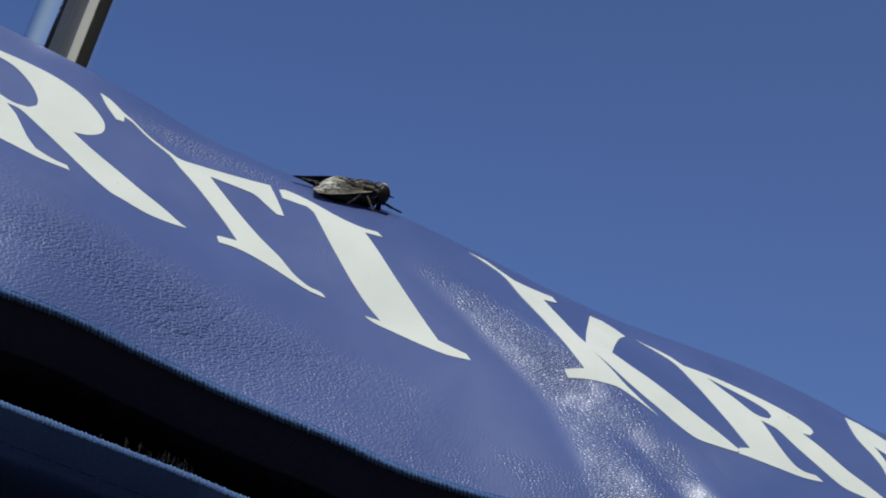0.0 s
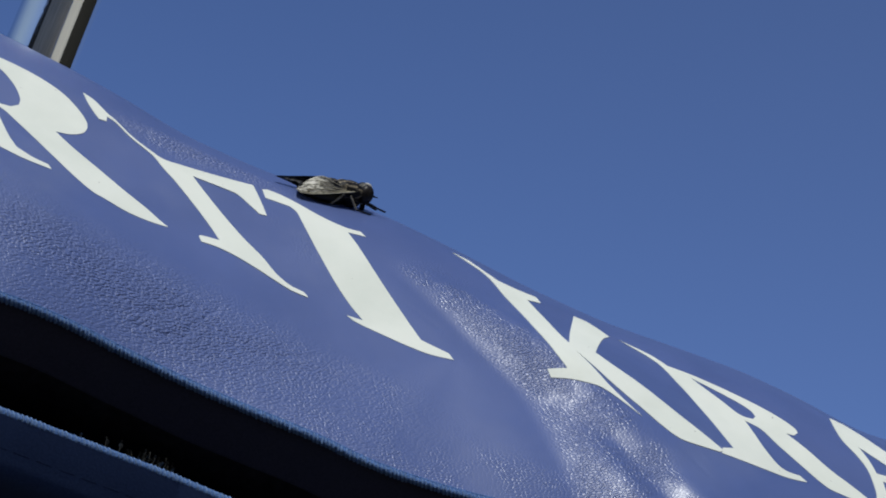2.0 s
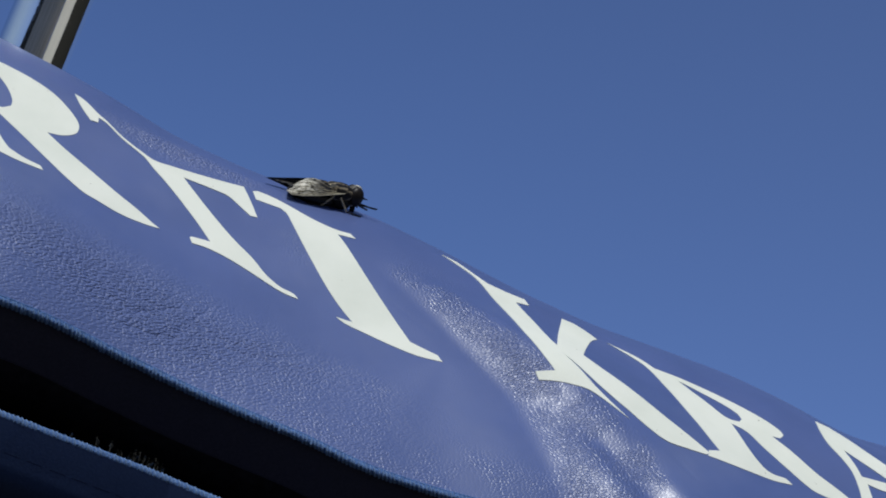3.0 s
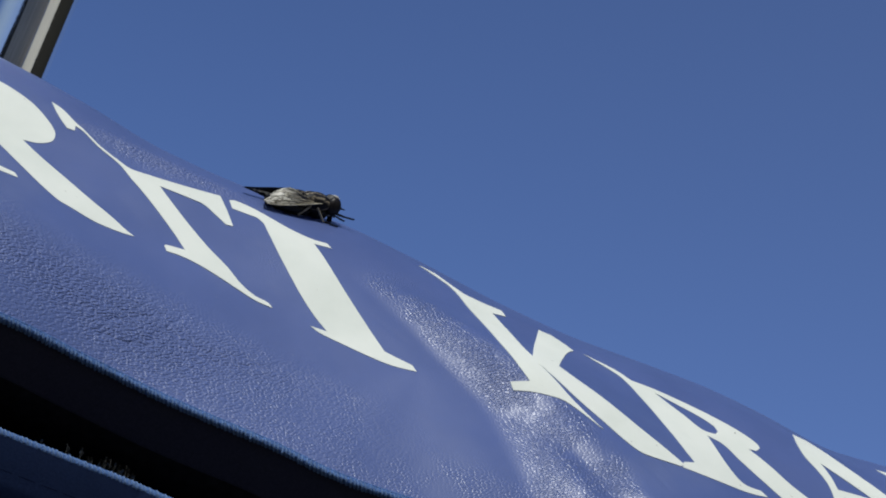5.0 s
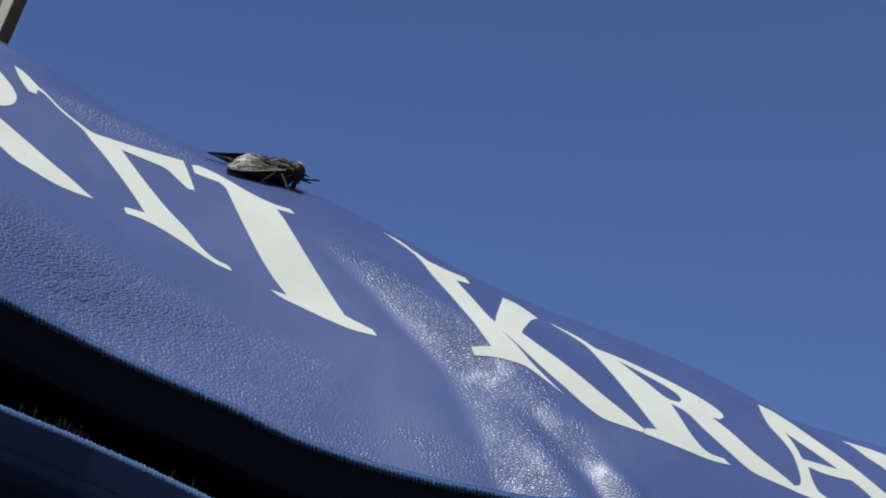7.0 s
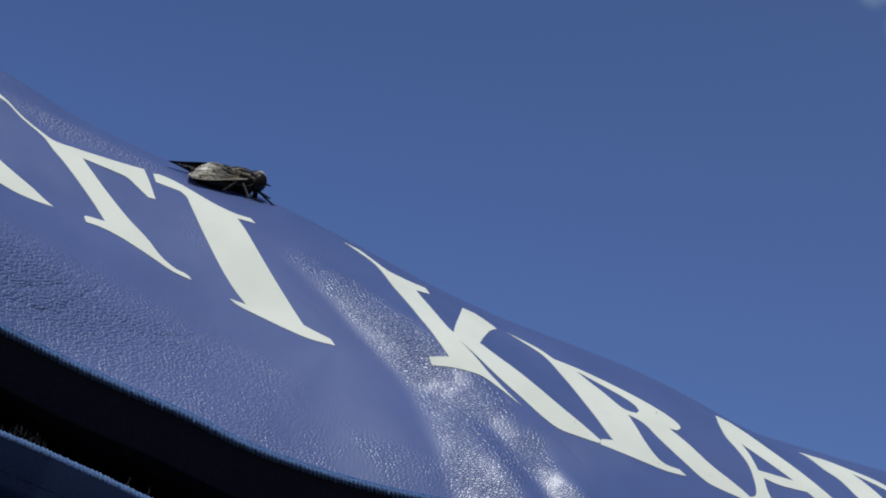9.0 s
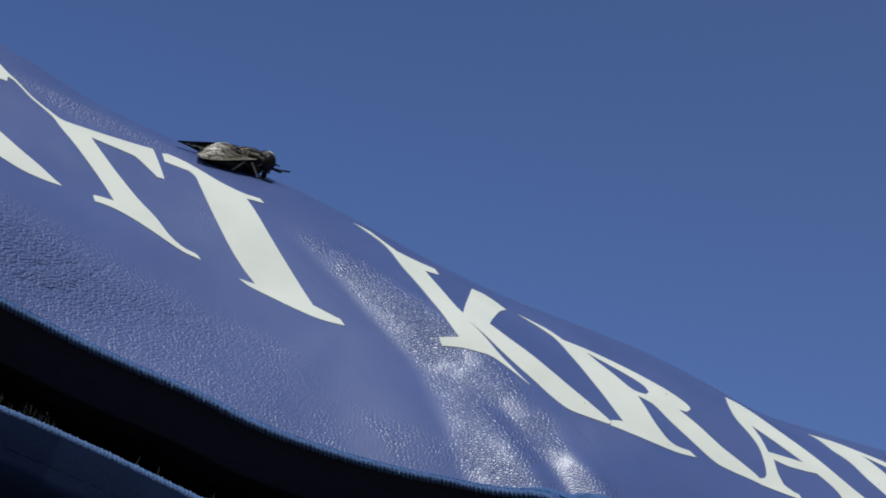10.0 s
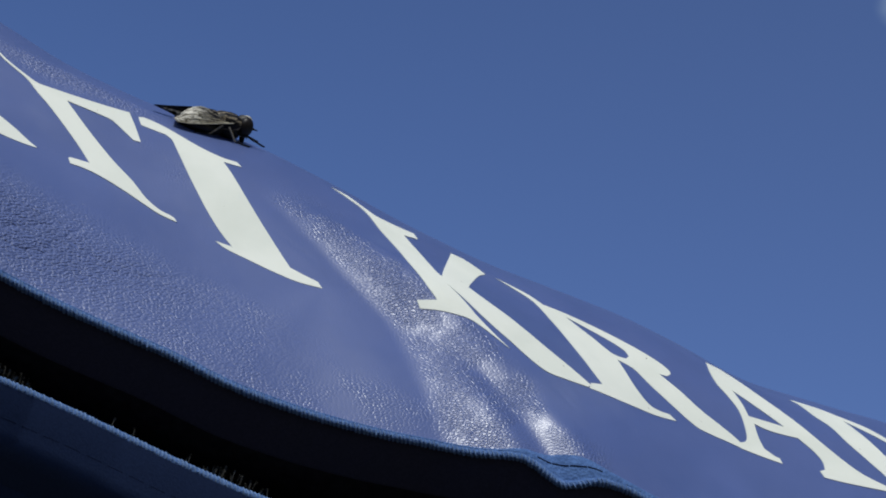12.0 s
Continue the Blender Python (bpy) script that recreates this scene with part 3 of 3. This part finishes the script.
def overlock(line, out, size=0.3, seed=1):
    """Slanted thread loops over a fabric edge: one bmesh for the whole edge."""
    rng = random.Random(seed)
    bm = bmesh.new()
    for k in range(len(line) - 1):
        p, q = Vector(line[k]), Vector(line[k + 1])
        along = (q - p).normalized()
        side = along.cross(Vector(out)).normalized()
        face = side.cross(along)
        lean, swell = rng.uniform(0.5, 0.9), rng.uniform(0.88, 1.12)
        p = p + along * MM * rng.uniform(-0.12, 0.12)
        pts = []
        for j in range(6):
            a = radians(-70 + 44 * j)
            ring = (math.cos(a) * face + math.sin(a) * side) * MM * 0.78 * swell
            pts.append(p + ring + along * MM * lean * (j - 2.5) * 0.35)
        tube_bm(pts, [size * MM * r for r in (0.5, 0.8, 1, 1, 0.8, 0.5)], 5, bm)
    return bm


def lower_z(x):
    return np.interp(x, (-400, -88, -54, -39, -20, -5, 400), (-46.0, -46.4, -48.0, -49.0, -50.8, -51.8, -53))


def lower_y(x):
    return np.interp(x, (-400, -100, -80, -62, -48, -30, 400), (-28.5, -28.5, -25.5, -22.2, -19.4, -18.2, -18))


def lower_line(x, y=0.0, z=0.0):
    """Points along the slit's lower lip, or set off from it, in metres."""
    x = np.asarray(x, float)
    return np.stack([x * MM, (lower_y(x) + y) * MM, BASE + (lower_z(x) + 0.34 * (lower_y(x) + 18) + z) * MM], -1)


def padded_cover():
    thing = new("padded_cover")
    xs = np.concatenate([np.arange(X_ENDS[0], -140, 4.0), np.arange(-140, 170, 0.45), np.arange(170, X_ENDS[1] + 1, 4.0)])
    near = np.arange(-135, 160, 0.85)
    rise = np.linspace(0, 1, 62)[:-1]
    low = hem_s(xs)[:, None] + (-10 - hem_s(xs))[:, None] * rise[None]
    tail = np.concatenate([np.arange(-10, 66, 0.7), np.arange(66, 90, 2.0), np.arange(90, 231, 10.0)])
    s = np.concatenate([low, np.broadcast_to(tail, (len(xs), len(tail)))], 1)
    panel = part("upper_panel", grid_bm(cover(xs[:, None], s)), VINYL, thing, "glossy blue grained vinyl with soft folds")
    wide = np.broadcast_to(xs[:, None], s.shape)
    for name, value in (("grain", grain_amount(wide, s)), ("wrinkle", wrinkle_amount(wide, s))):
        panel.data.attributes.new(name, "FLOAT", "POINT").data.foreach_set("value", value.ravel().astype(np.float32))
    lay = np.stack([wide * MM, s * MM, np.zeros(s.shape)], -1)
    panel.data.attributes.new("lay", "FLOAT_VECTOR", "POINT").data.foreach_set("vector", lay.ravel().astype(np.float32))
    # fabric binding below the vinyl's edge, wide where the hem turns outward
    def foot(x):
        return hem_s(x) - smooth_interp(x, BIND_X, BIND_S)
    steps = np.linspace(0, 1, 9)
    band = cover(xs[:, None], hem_s(xs)[:, None] + 1.0 + (foot(xs) - hem_s(xs) - 1.0)[:, None] * steps[None], -0.25 + 0.55 * np.sin(steps * math.pi)[None])
    part("binding", grid_bm(band), FABRIC, thing, "blue woven binding turned outward at the hem")
    edge = cover(xs, foot(xs) + 0.1, -0.5)
    hem = part("upper_hem", tube_bm(edge, [0.0008] * len(xs), 10), FABRIC, thing, "blue woven fabric edge")
    tagged(part("overlock_stitching", overlock(cover(near, foot(near) + 0.1, -0.5), (0, -0.8, -0.4)), LOOPS, hem), "pale blue thread loops", kind="stuff")
    for k in range(4):
        x = np.linspace(47.5 + k * 3.4, 47.5 + k * 3.4 + 3.2, 6)
        line = cover(x, hem_s(x) - smooth_interp(x, BIND_X, BIND_S) * 0.42, 0.3)
        part("stitch", tube_bm(line, [0.00016] * 6, 6), THREAD, thing, "dark thread" if k == 0 else "")
    # turned-in strip under the upper hem, then a near-black sheet that closes the hollow
    strip = np.stack([edge + np.array([0, y * MM, z * MM]) for y, z in ((0.2, 0), (1.2, -2), (2.6, -4), (4.6, -6.5), (6.4, -8.5))], 1)
    part("facing", grid_bm(strip), FACING, thing, "dark navy turned-in fabric facing")
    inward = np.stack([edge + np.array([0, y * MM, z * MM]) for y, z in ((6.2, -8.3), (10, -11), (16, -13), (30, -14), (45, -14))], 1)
    part("slit_back", grid_bm(inward), SLIT_BLACK, thing, "near-black sheet inside the open slit")
    lower = lower_line(xs)
    hem = part("lower_hem", tube_bm(lower, [0.0009] * len(xs), 10), FABRIC, thing, "blue woven fabric edge")
    tagged(part("overlock_stitching", overlock(lower_line(near), (0, -0.7, 0.7), seed=2), LOOPS, hem), "pale blue thread loops", kind="stuff")
    front = np.stack([lower + np.array([0, y * MM, z * MM]) for y, z in ((-0.9, -0.5), (0.1, -3), (1.2, -5.4), (2.2, -7.6), (3.0, -9.4), (4.2, -10.8), (6.4, -11.8), (10, -12.6), (15, -14.5), (19, -25), (30, -42), (42, -56), (54, -64), (66, -69), (71, -70))], 1)
    part("lower_panel", grid_bm(front), NAVY, thing, "dark blue fabric panel with a stitched line")
    # near-black sheet for the bottom of the slit
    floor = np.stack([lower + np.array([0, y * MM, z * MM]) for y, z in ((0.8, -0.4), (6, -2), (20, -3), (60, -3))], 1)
    part("slit_floor", grid_bm(floor), SLIT_BLACK, thing, "near-black sheet inside the open slit")
    for k in range(34):
        x = np.linspace(-110 + k * 4.4, -110 + k * 4.4 + 3.2, 5)
        part("stitch", tube_bm(lower_line(x, 1.5, -5.8), [0.00013] * 5, 6), THREAD, thing)
    # hook tape standing along the slit
    rng = random.Random(4)
    bm = bmesh.new()
    tufts = ((-100, 6, 0.4), (-57, 5.5, 1.0), (-52, 4, 1.0), (-30, 4, 0.35), (-10, 6, 0.9), (-4, 3, 0.9), (18, 7, 0.8), (34, 6, 0.5))
    for x in np.arange(-112, 44, 0.45):
        full = sum(w * math.exp(-(((x - c) / r) ** 2)) for c, r, w in tufts)
        for _ in range(2):
            px, py = x + rng.uniform(-0.5, 0.5), float(lower_y(x)) + rng.uniform(1.4, 5.5)
            if rng.random() > 0.8 * full:
                continue
            h, bend, thick = rng.uniform(2.0, 4.8), rng.uniform(-0.5, 0.5), rng.uniform(0.12, 0.2)
            z = float(lower_line(px, 0, -0.8)[2])
            tube_bm([(px * MM, py * MM, z), ((px + bend * 0.3) * MM, (py - 0.2) * MM, z + 0.6 * h * MM), ((px + bend) * MM, (py - 0.5) * MM, z + h * MM), ((px + bend * 1.6) * MM, (py - 0.9) * MM, z + 0.9 * h * MM)], [thick * MM] * 3 + [1.7 * thick * MM], 5, bm)
            if rng.random() < 0.5:
                bmesh.ops.create_icosphere(bm, subdivisions=1, radius=rng.uniform(0.25, 0.5) * MM, matrix=pose(px * MM, py * MM, z + h * MM * 0.8, rng.uniform(0, 90), rng.uniform(0, 90), 0) @ Matrix.Diagonal((1.3, 0.4, 1, 1)))
    tagged(part("hook_tape", bm, HOOKS, thing, "black glossy plastic hooks"), kind="stuff")
    # side walls close the padding
    for x in X_ENDS:
        rim = [tuple(q) for q in cover(np.full(60, float(x)), np.linspace(-30, 230, 60))]
        bm = bmesh.new()
        bm.faces.new([bm.verts.new(q) for q in rim + [(x * MM, 0.02, BASE - 0.10), (x * MM, -0.018, BASE - 0.05)]])
        part("end_panel", bm, VINYL, thing)
    for k, outlines in enumerate((
        (LETTER_R_OUTLINE, LETTER_R_COUNTER), (LETTER_T_OUTLINE,), (LETTER_I_OUTLINE,), (LETTER_K_OUTLINE,),
        (LETTER_R_SECOND_OUTLINE, LETTER_R_SECOND_COUNTER), (LETTER_A_OUTLINE, LETTER_A_COUNTER), (LETTER_R_THIRD_OUTLINE, LETTER_R_THIRD_COUNTER),
    )):
        part("letter", letter(outlines, 0.10 + 0.04 * (k % 2)), WHITE, thing, "white printed capital " + "RTIKRAR"[k])
    return tagged(thing, "padded blue vinyl cover with white lettering and open slit", "padded cover")


padded_cover()

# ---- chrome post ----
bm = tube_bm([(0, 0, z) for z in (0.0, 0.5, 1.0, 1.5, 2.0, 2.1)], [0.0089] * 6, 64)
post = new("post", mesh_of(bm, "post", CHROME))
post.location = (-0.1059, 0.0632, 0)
tagged(post, "polished chrome steel post standing behind the cover", "post")


# ---- the fly, in millimetres of its own space: x ahead, z up ----
FLY = 1.045 * MM
FLY_POSE = pose(-0.0325, 0.0242, BASE + 0.0330, 27.45, -16.56, 15.53)


def lump_bm(centre, radii, turn=(0, 0, 0), rough=0.0, detail=3):
    bm = bmesh.new()
    bmesh.ops.create_icosphere(bm, subdivisions=detail, radius=1)
    m = pose(*(c * FLY for c in centre), *turn)
    for v in bm.verts:
        k = 1 + rough * noise.noise(v.co * 3 + Vector(centre))
        v.co = m @ Vector([c * r * FLY * k for c, r in zip(v.co, radii)])
    return bm


def limb_bm(points, radii, sides=8):
    return tube_bm([[c * FLY for c in p] for p in points], [r * FLY for r in radii], sides)


def leg(thing, side, points, radii, name="leg"):
    """A leg in three pieces: thigh, with shin and foot under it."""
    p = [(x, y * side, z) for x, y, z in points]
    mid = [((a[0] + b[0]) / 2, (a[1] + b[1]) / 2, (a[2] + b[2]) / 2) for a, b in zip(p, p[1:])]
    thigh = part(name, limb_bm((p[0], mid[0], p[1]), (radii[0] * 0.8, radii[0], radii[0] * 0.7)), FLY_DARK, thing)
    part("shin", limb_bm((p[1], mid[1], p[2]), (radii[1] * 0.8, radii[1], radii[1] * 0.8)), FLY_DARK if name == "foreleg" else FLY_LEG, thigh, "" if name == "foreleg" else "paler brown shin")
    part("foot", limb_bm((p[2], mid[2], p[3], tuple(c + d for c, d in zip(p[3], (0.3, 0, 0.05)))), (radii[2] * 0.8, radii[2], radii[2] * 0.9, radii[2] * 0.5)), FLY_DARK, thigh)
    return thigh


def wing_sheet(lower, upper, y_low, y_high, crumple, seed):
    """Points of a wing: from its front edge to its hind edge (columns), from the root back to the tip (rows)."""
    a, b = np.meshgrid(np.linspace(0, 1, 48), np.linspace(0, 1, 25), indexing="ij")

    def edge(points):
        q = np.array(points, float)
        far = np.concatenate([[0], np.cumsum(np.hypot(*np.diff(q, axis=0).T))])
        return np.stack([np.interp(a[:, 0], far / far[-1], q[:, k]) for k in (0, 1)], -1)

    lo, hi = edge(lower), edge(upper)
    flat = lo[:, None] + (hi - lo)[:, None] * b[..., None]
    y = np.interp(a, (0, 0.3, 0.8, 1), (0.6, 1, 1, 0.85)) * (y_low + (y_high - y_low) * b)
    ruffle = np.array([[noise.noise((u * 8 + seed, v * 4, seed)) + 0.6 * noise.noise((u * 19, v * 10 + seed, 2)) for u, v in zip(r, q)] for r, q in zip(a, b)])
    lift = crumple * ruffle * (0.15 + a) * np.sin(np.pi * np.clip(b, 0.02, 1)) + np.sign(y_low) * 0.35 * np.sin(np.pi * b) * np.sin(np.pi * a)
    y = y + lift
    # keep the outline in line with the slanted sheet
    off = y - 0.5 * (y_low + y_high)
    return np.stack([flat[..., 0] + 0.52 * off, y, flat[..., 1] - 0.18 * off + 0.4 * lift], -1) * FLY


VEINS = (
    (((0, 0.0), (0.5, 0.0), (0.97, 0.02)), 0.15), (((0, 0.2), (0.4, 0.12), (0.75, 0.10), (0.95, 0.10)), 0.085), (((0.1, 0.2), (0.45, 0.3), (0.7, 0.3), (0.95, 0.42)), 0.08),
    (((0.62, 0.3), (0.8, 0.22), (0.97, 0.25)), 0.06), (((0.05, 0.4), (0.3, 0.45), (0.55, 0.52), (0.75, 0.62), (0.88, 0.8)), 0.08), (((0.3, 0.45), (0.45, 0.68), (0.68, 0.8), (0.78, 0.95)), 0.07),
    (((0.05, 0.6), (0.25, 0.72), (0.42, 0.85), (0.55, 0.97)), 0.075), (((0.05, 0.8), (0.2, 0.9), (0.32, 0.98)), 0.06), (((0.45, 0.3), (0.47, 0.5)), 0.055), (((0.6, 0.55), (0.58, 0.75)), 0.055), (((0.72, 0.31), (0.75, 0.62)), 0.05),
)


def wing(thing, lower, upper, y_low, y_high, crumple, seed, mat, vein_mat, label, pale_at, veins):
    """A thin corrugated wing with its veins."""
    p = wing_sheet(lower, upper, y_low, y_high, crumple, seed)
    bm = grid_bm(p)
    pale = bm.verts.layers.float.new("paleness")
    bm.verts.ensure_lookup_table()
    for k, v in enumerate(bm.verts):
        v[pale] = pale_at((k // 25) / 47, (k % 25) / 24)
    bmesh.ops.solidify(bm, geom=bm.faces[:], thickness=0.07 * FLY)
    bmesh.ops.recalc_face_normals(bm, faces=bm.faces[:])
    sheet = part("wing", bm, mat, thing, label)
    side = math.copysign(0.07, y_low)
    for points, thick in VEINS[:veins]:
        q = np.array(points)
        u = np.linspace(0, len(q) - 1, 4 * len(q))
        rows = np.interp(u, np.arange(len(q)), q[:, 0]) * 47
        cols = np.interp(u, np.arange(len(q)), q[:, 1]) * 24
        line = p[np.round(rows).astype(int), np.round(cols).astype(int)] + np.array((0, side, 0.04)) * FLY
        part("vein", tube_bm(line, [float(thick * FLY * (1 - 0.45 * r / 47)) for r in rows], 6), vein_mat, sheet)
    return sheet


def horsefly():
    thing = new("horsefly")
    part("abdomen", lump_bm((-3.0, -0.8, 2.15), (5.7, 2.9, 1.75), (0, 5, 0), 0.05), FLY_DARK, thing)
    thorax = part("thorax", lump_bm((3.4, 0, 3.85), (4.3, 2.7, 2.2), (0, -1, 0), 0.08, 4), FLY_THORAX, thing, "dark thorax with pale lengthwise stripes")
    part("scutellum", lump_bm((-0.6, 0, 4.9), (1.6, 1.6, 0.9), (0, -6, 0), 0.1), FLY_THORAX, thorax)
    part("breast", lump_bm((4.2, 0, 2.2), (3.1, 2.2, 1.9), (0, 8, 0), 0.15), FLY_DARK, thing)
    head = part("head", lump_bm((7.5, 0, 3.9), (1.7, 1.9, 2.2), (0, 0, 0), 0.03), FLY_FACE, thing, "dark grey face")
    part("forehead", lump_bm((7.95, 0, 4.2), (1.75, 0.8, 2.0), (0, 0, 0), 0.04), FLY_PALE, head, "pale grey band between the eyes")
    for side in (-1, 1):
        part("eye", lump_bm((7.7, 1.2 * side, 3.8), (1.8, 1.45, 2.15), (0, 0, -14 * side), 0.0), FLY_EYE, head, "dark brown compound eye")
        part("antenna", limb_bm(((9.1, 0.4 * side, 3.7), (9.9, 0.6 * side, 3.55), (10.9, 0.9 * side, 3.5)), (0.16, 0.22, 0.08)), FLY_DARK, head)
        part("palp", limb_bm(((8.3, 0.35 * side, 2.4), (8.9, 0.45 * side, 1.7), (9.0, 0.45 * side, 1.2)), (0.22, 0.28, 0.12)), FLY_FACE, head)
        part("cheek", lump_bm((7.0, 1.1 * side, 1.95), (0.55, 0.45, 0.5), (0, 20, 0), 0.1), FLY_PALE, head)
    part("proboscis", limb_bm(((7.9, 0, 2.4), (8.1, 0, 1.3), (8.2, 0, 0.4), (8.4, 0, 0.1)), (0.6, 0.65, 0.6, 0.45)), FLY_DARK, head)
    # near wing: whitish membrane behind, sun glint put into its colour
    wing(
        thing, ((4.4, 4.2), (1.3, 3.4), (-2.6, 2.5), (-6.1, 1.9), (-8.5, 1.8), (-9.6, 2.5)), ((4.3, 4.6), (2.8, 4.9), (0.3, 5.5), (-2.3, 6.1), (-4.4, 6.3), (-5.8, 5.9), (-7.6, 4.8), (-9.0, 3.4), (-9.6, 2.5)),
        -3.9, -0.9, 0.5, 0.4, FLY_WING, FLY_VEIN, "smoky mottled wing, frayed, whitish behind with the sun's glint in its colour", lambda a, b: float(eased(a + 0.12 * noise.noise((a * 9, b * 5, 1)), 0.34, 0.62)), 11,
    )
    # far wing: its shade is put into the colour, a light streak painted pale
    wing(
        thing, ((4.0, 3.8), (-2.0, 2.6), (-6.7, 2.2), (-8.4, 2.6), (-10.4, 3.1), (-12.8, 3.5)), ((4.0, 4.6), (-2.7, 5.2), (-5.8, 4.75), (-9.8, 4.05), (-12.0, 3.75), (-12.8, 3.5)),
        3.0, 2.0, 0.08, 2.1, FLY_WING, FLY_DARK, "smoky wing with its shade and a pale streak of light in the colour", lambda a, b: 0.75 * float(eased(b, 0.12, 0.3) * (1 - eased(b, 0.4, 0.55)) * eased(a, 0.55, 0.65) * (1 - eased(a, 0.8, 0.9))), 3,
    )
    for side in (-1, 1):
        up = 0.45 + 0.45 * side
        leg(thing, side, ((4.2, 1.4, 2.6), (3.1, 3.0, 3.2), (5.2, 3.3, 0.45 + up), (8.6, 3.6, up + 0.05)), (0.42, 0.25, 0.2))
        leg(thing, side, ((2.0, 1.4, 2.4), (1.6, 2.9, 3.3), (-1.2, 3.3, 0.8 + up), (-4.6, 3.6, 0.85 + up)), (0.42, 0.25, 0.16))
    thing.matrix_world = FLY_POSE
    return tagged(thing, "dark horsefly with smoky wings resting on the blue cover", "fly")


FORELEG_ROOT = (6.0, 1.3, 2.0)


def foreleg(thing, side):
    limb = leg(thing, side, ((0, 0, 0), (1.9, 0.9, 0.1), (4.4, 1.0, -0.9), (6.7, 0.7, -1.7)), (0.4, 0.28, 0.22), "foreleg")
    limb.location = [c * FLY for c in (FORELEG_ROOT[0], FORELEG_ROOT[1] * side, FORELEG_ROOT[2])]
    return limb


the_fly = horsefly()
near_foreleg, far_foreleg = foreleg(the_fly, -1), foreleg(the_fly, 1)


def motions():
    # lift of each foreleg over its resting place, in degrees: the fly cleans its head and sets the feet down again
    early = (
        (0, 4, 2), (0.6, 0, 2), (0.7, -10, -6), (0.8, 5, 0), (0.9, 70, 62), (1.0, 76, 76), (1.1, 50, 66), (1.2, 48, 58), (1.3, 34, 40), (1.4, -4, 4),
        (1.5, -6, 2),
    )
    middle = (
        (1.7, 0, 6), (2.0, 5, 0), (2.5, 0, 6), (3.0, 14, 4), (3.2, 10, 2), (4.0, 4, 0), (4.8, 0, 8), (5.0, 14, 2), (5.3, 20, 6), (5.5, 14, 6),
        (5.8, 10, 6), (6.0, -4, 2), (6.2, 10, 4), (6.5, 0, 4), (6.6, 10, 2), (6.8, 20, 6), (6.9, 20, 8), (7.0, 25, 12), (7.1, 66, 60), (7.2, 62, 66),
    )
    late = (
        (7.4, 40, 46), (7.7, 4, 0), (8.3, 0, 2), (8.8, -8, -2), (9.2, -6, 2), (9.5, -8, 0), (9.6, 72, 70), (9.7, 84, 80), (9.8, 62, 64), (9.9, 42, 26), (10.0, 22, 12),
        (10.2, -14, -6), (10.5, 16, 4), (10.7, 10, 2), (11.0, -10, -2), (11.1, -4, 0), (11.2, 32, 28), (11.3, 74, 80), (11.4, 74, 78), (11.5, 80, 74),
        (11.6, 58, 36), (11.7, 20, 24), (11.9, 0, 6), (12.0, 2, 4),
    )
    lifts = early + middle + late
    x, y, z = (c * FLY for c in FORELEG_ROOT)
    walk(near_foreleg, [(t, pose(x, -y, z, 0, -a, 0)) for t, a, _ in lifts])
    walk(far_foreleg, [(t, pose(x, y, z, 0, -b, 0)) for t, _, b in lifts])


motions()
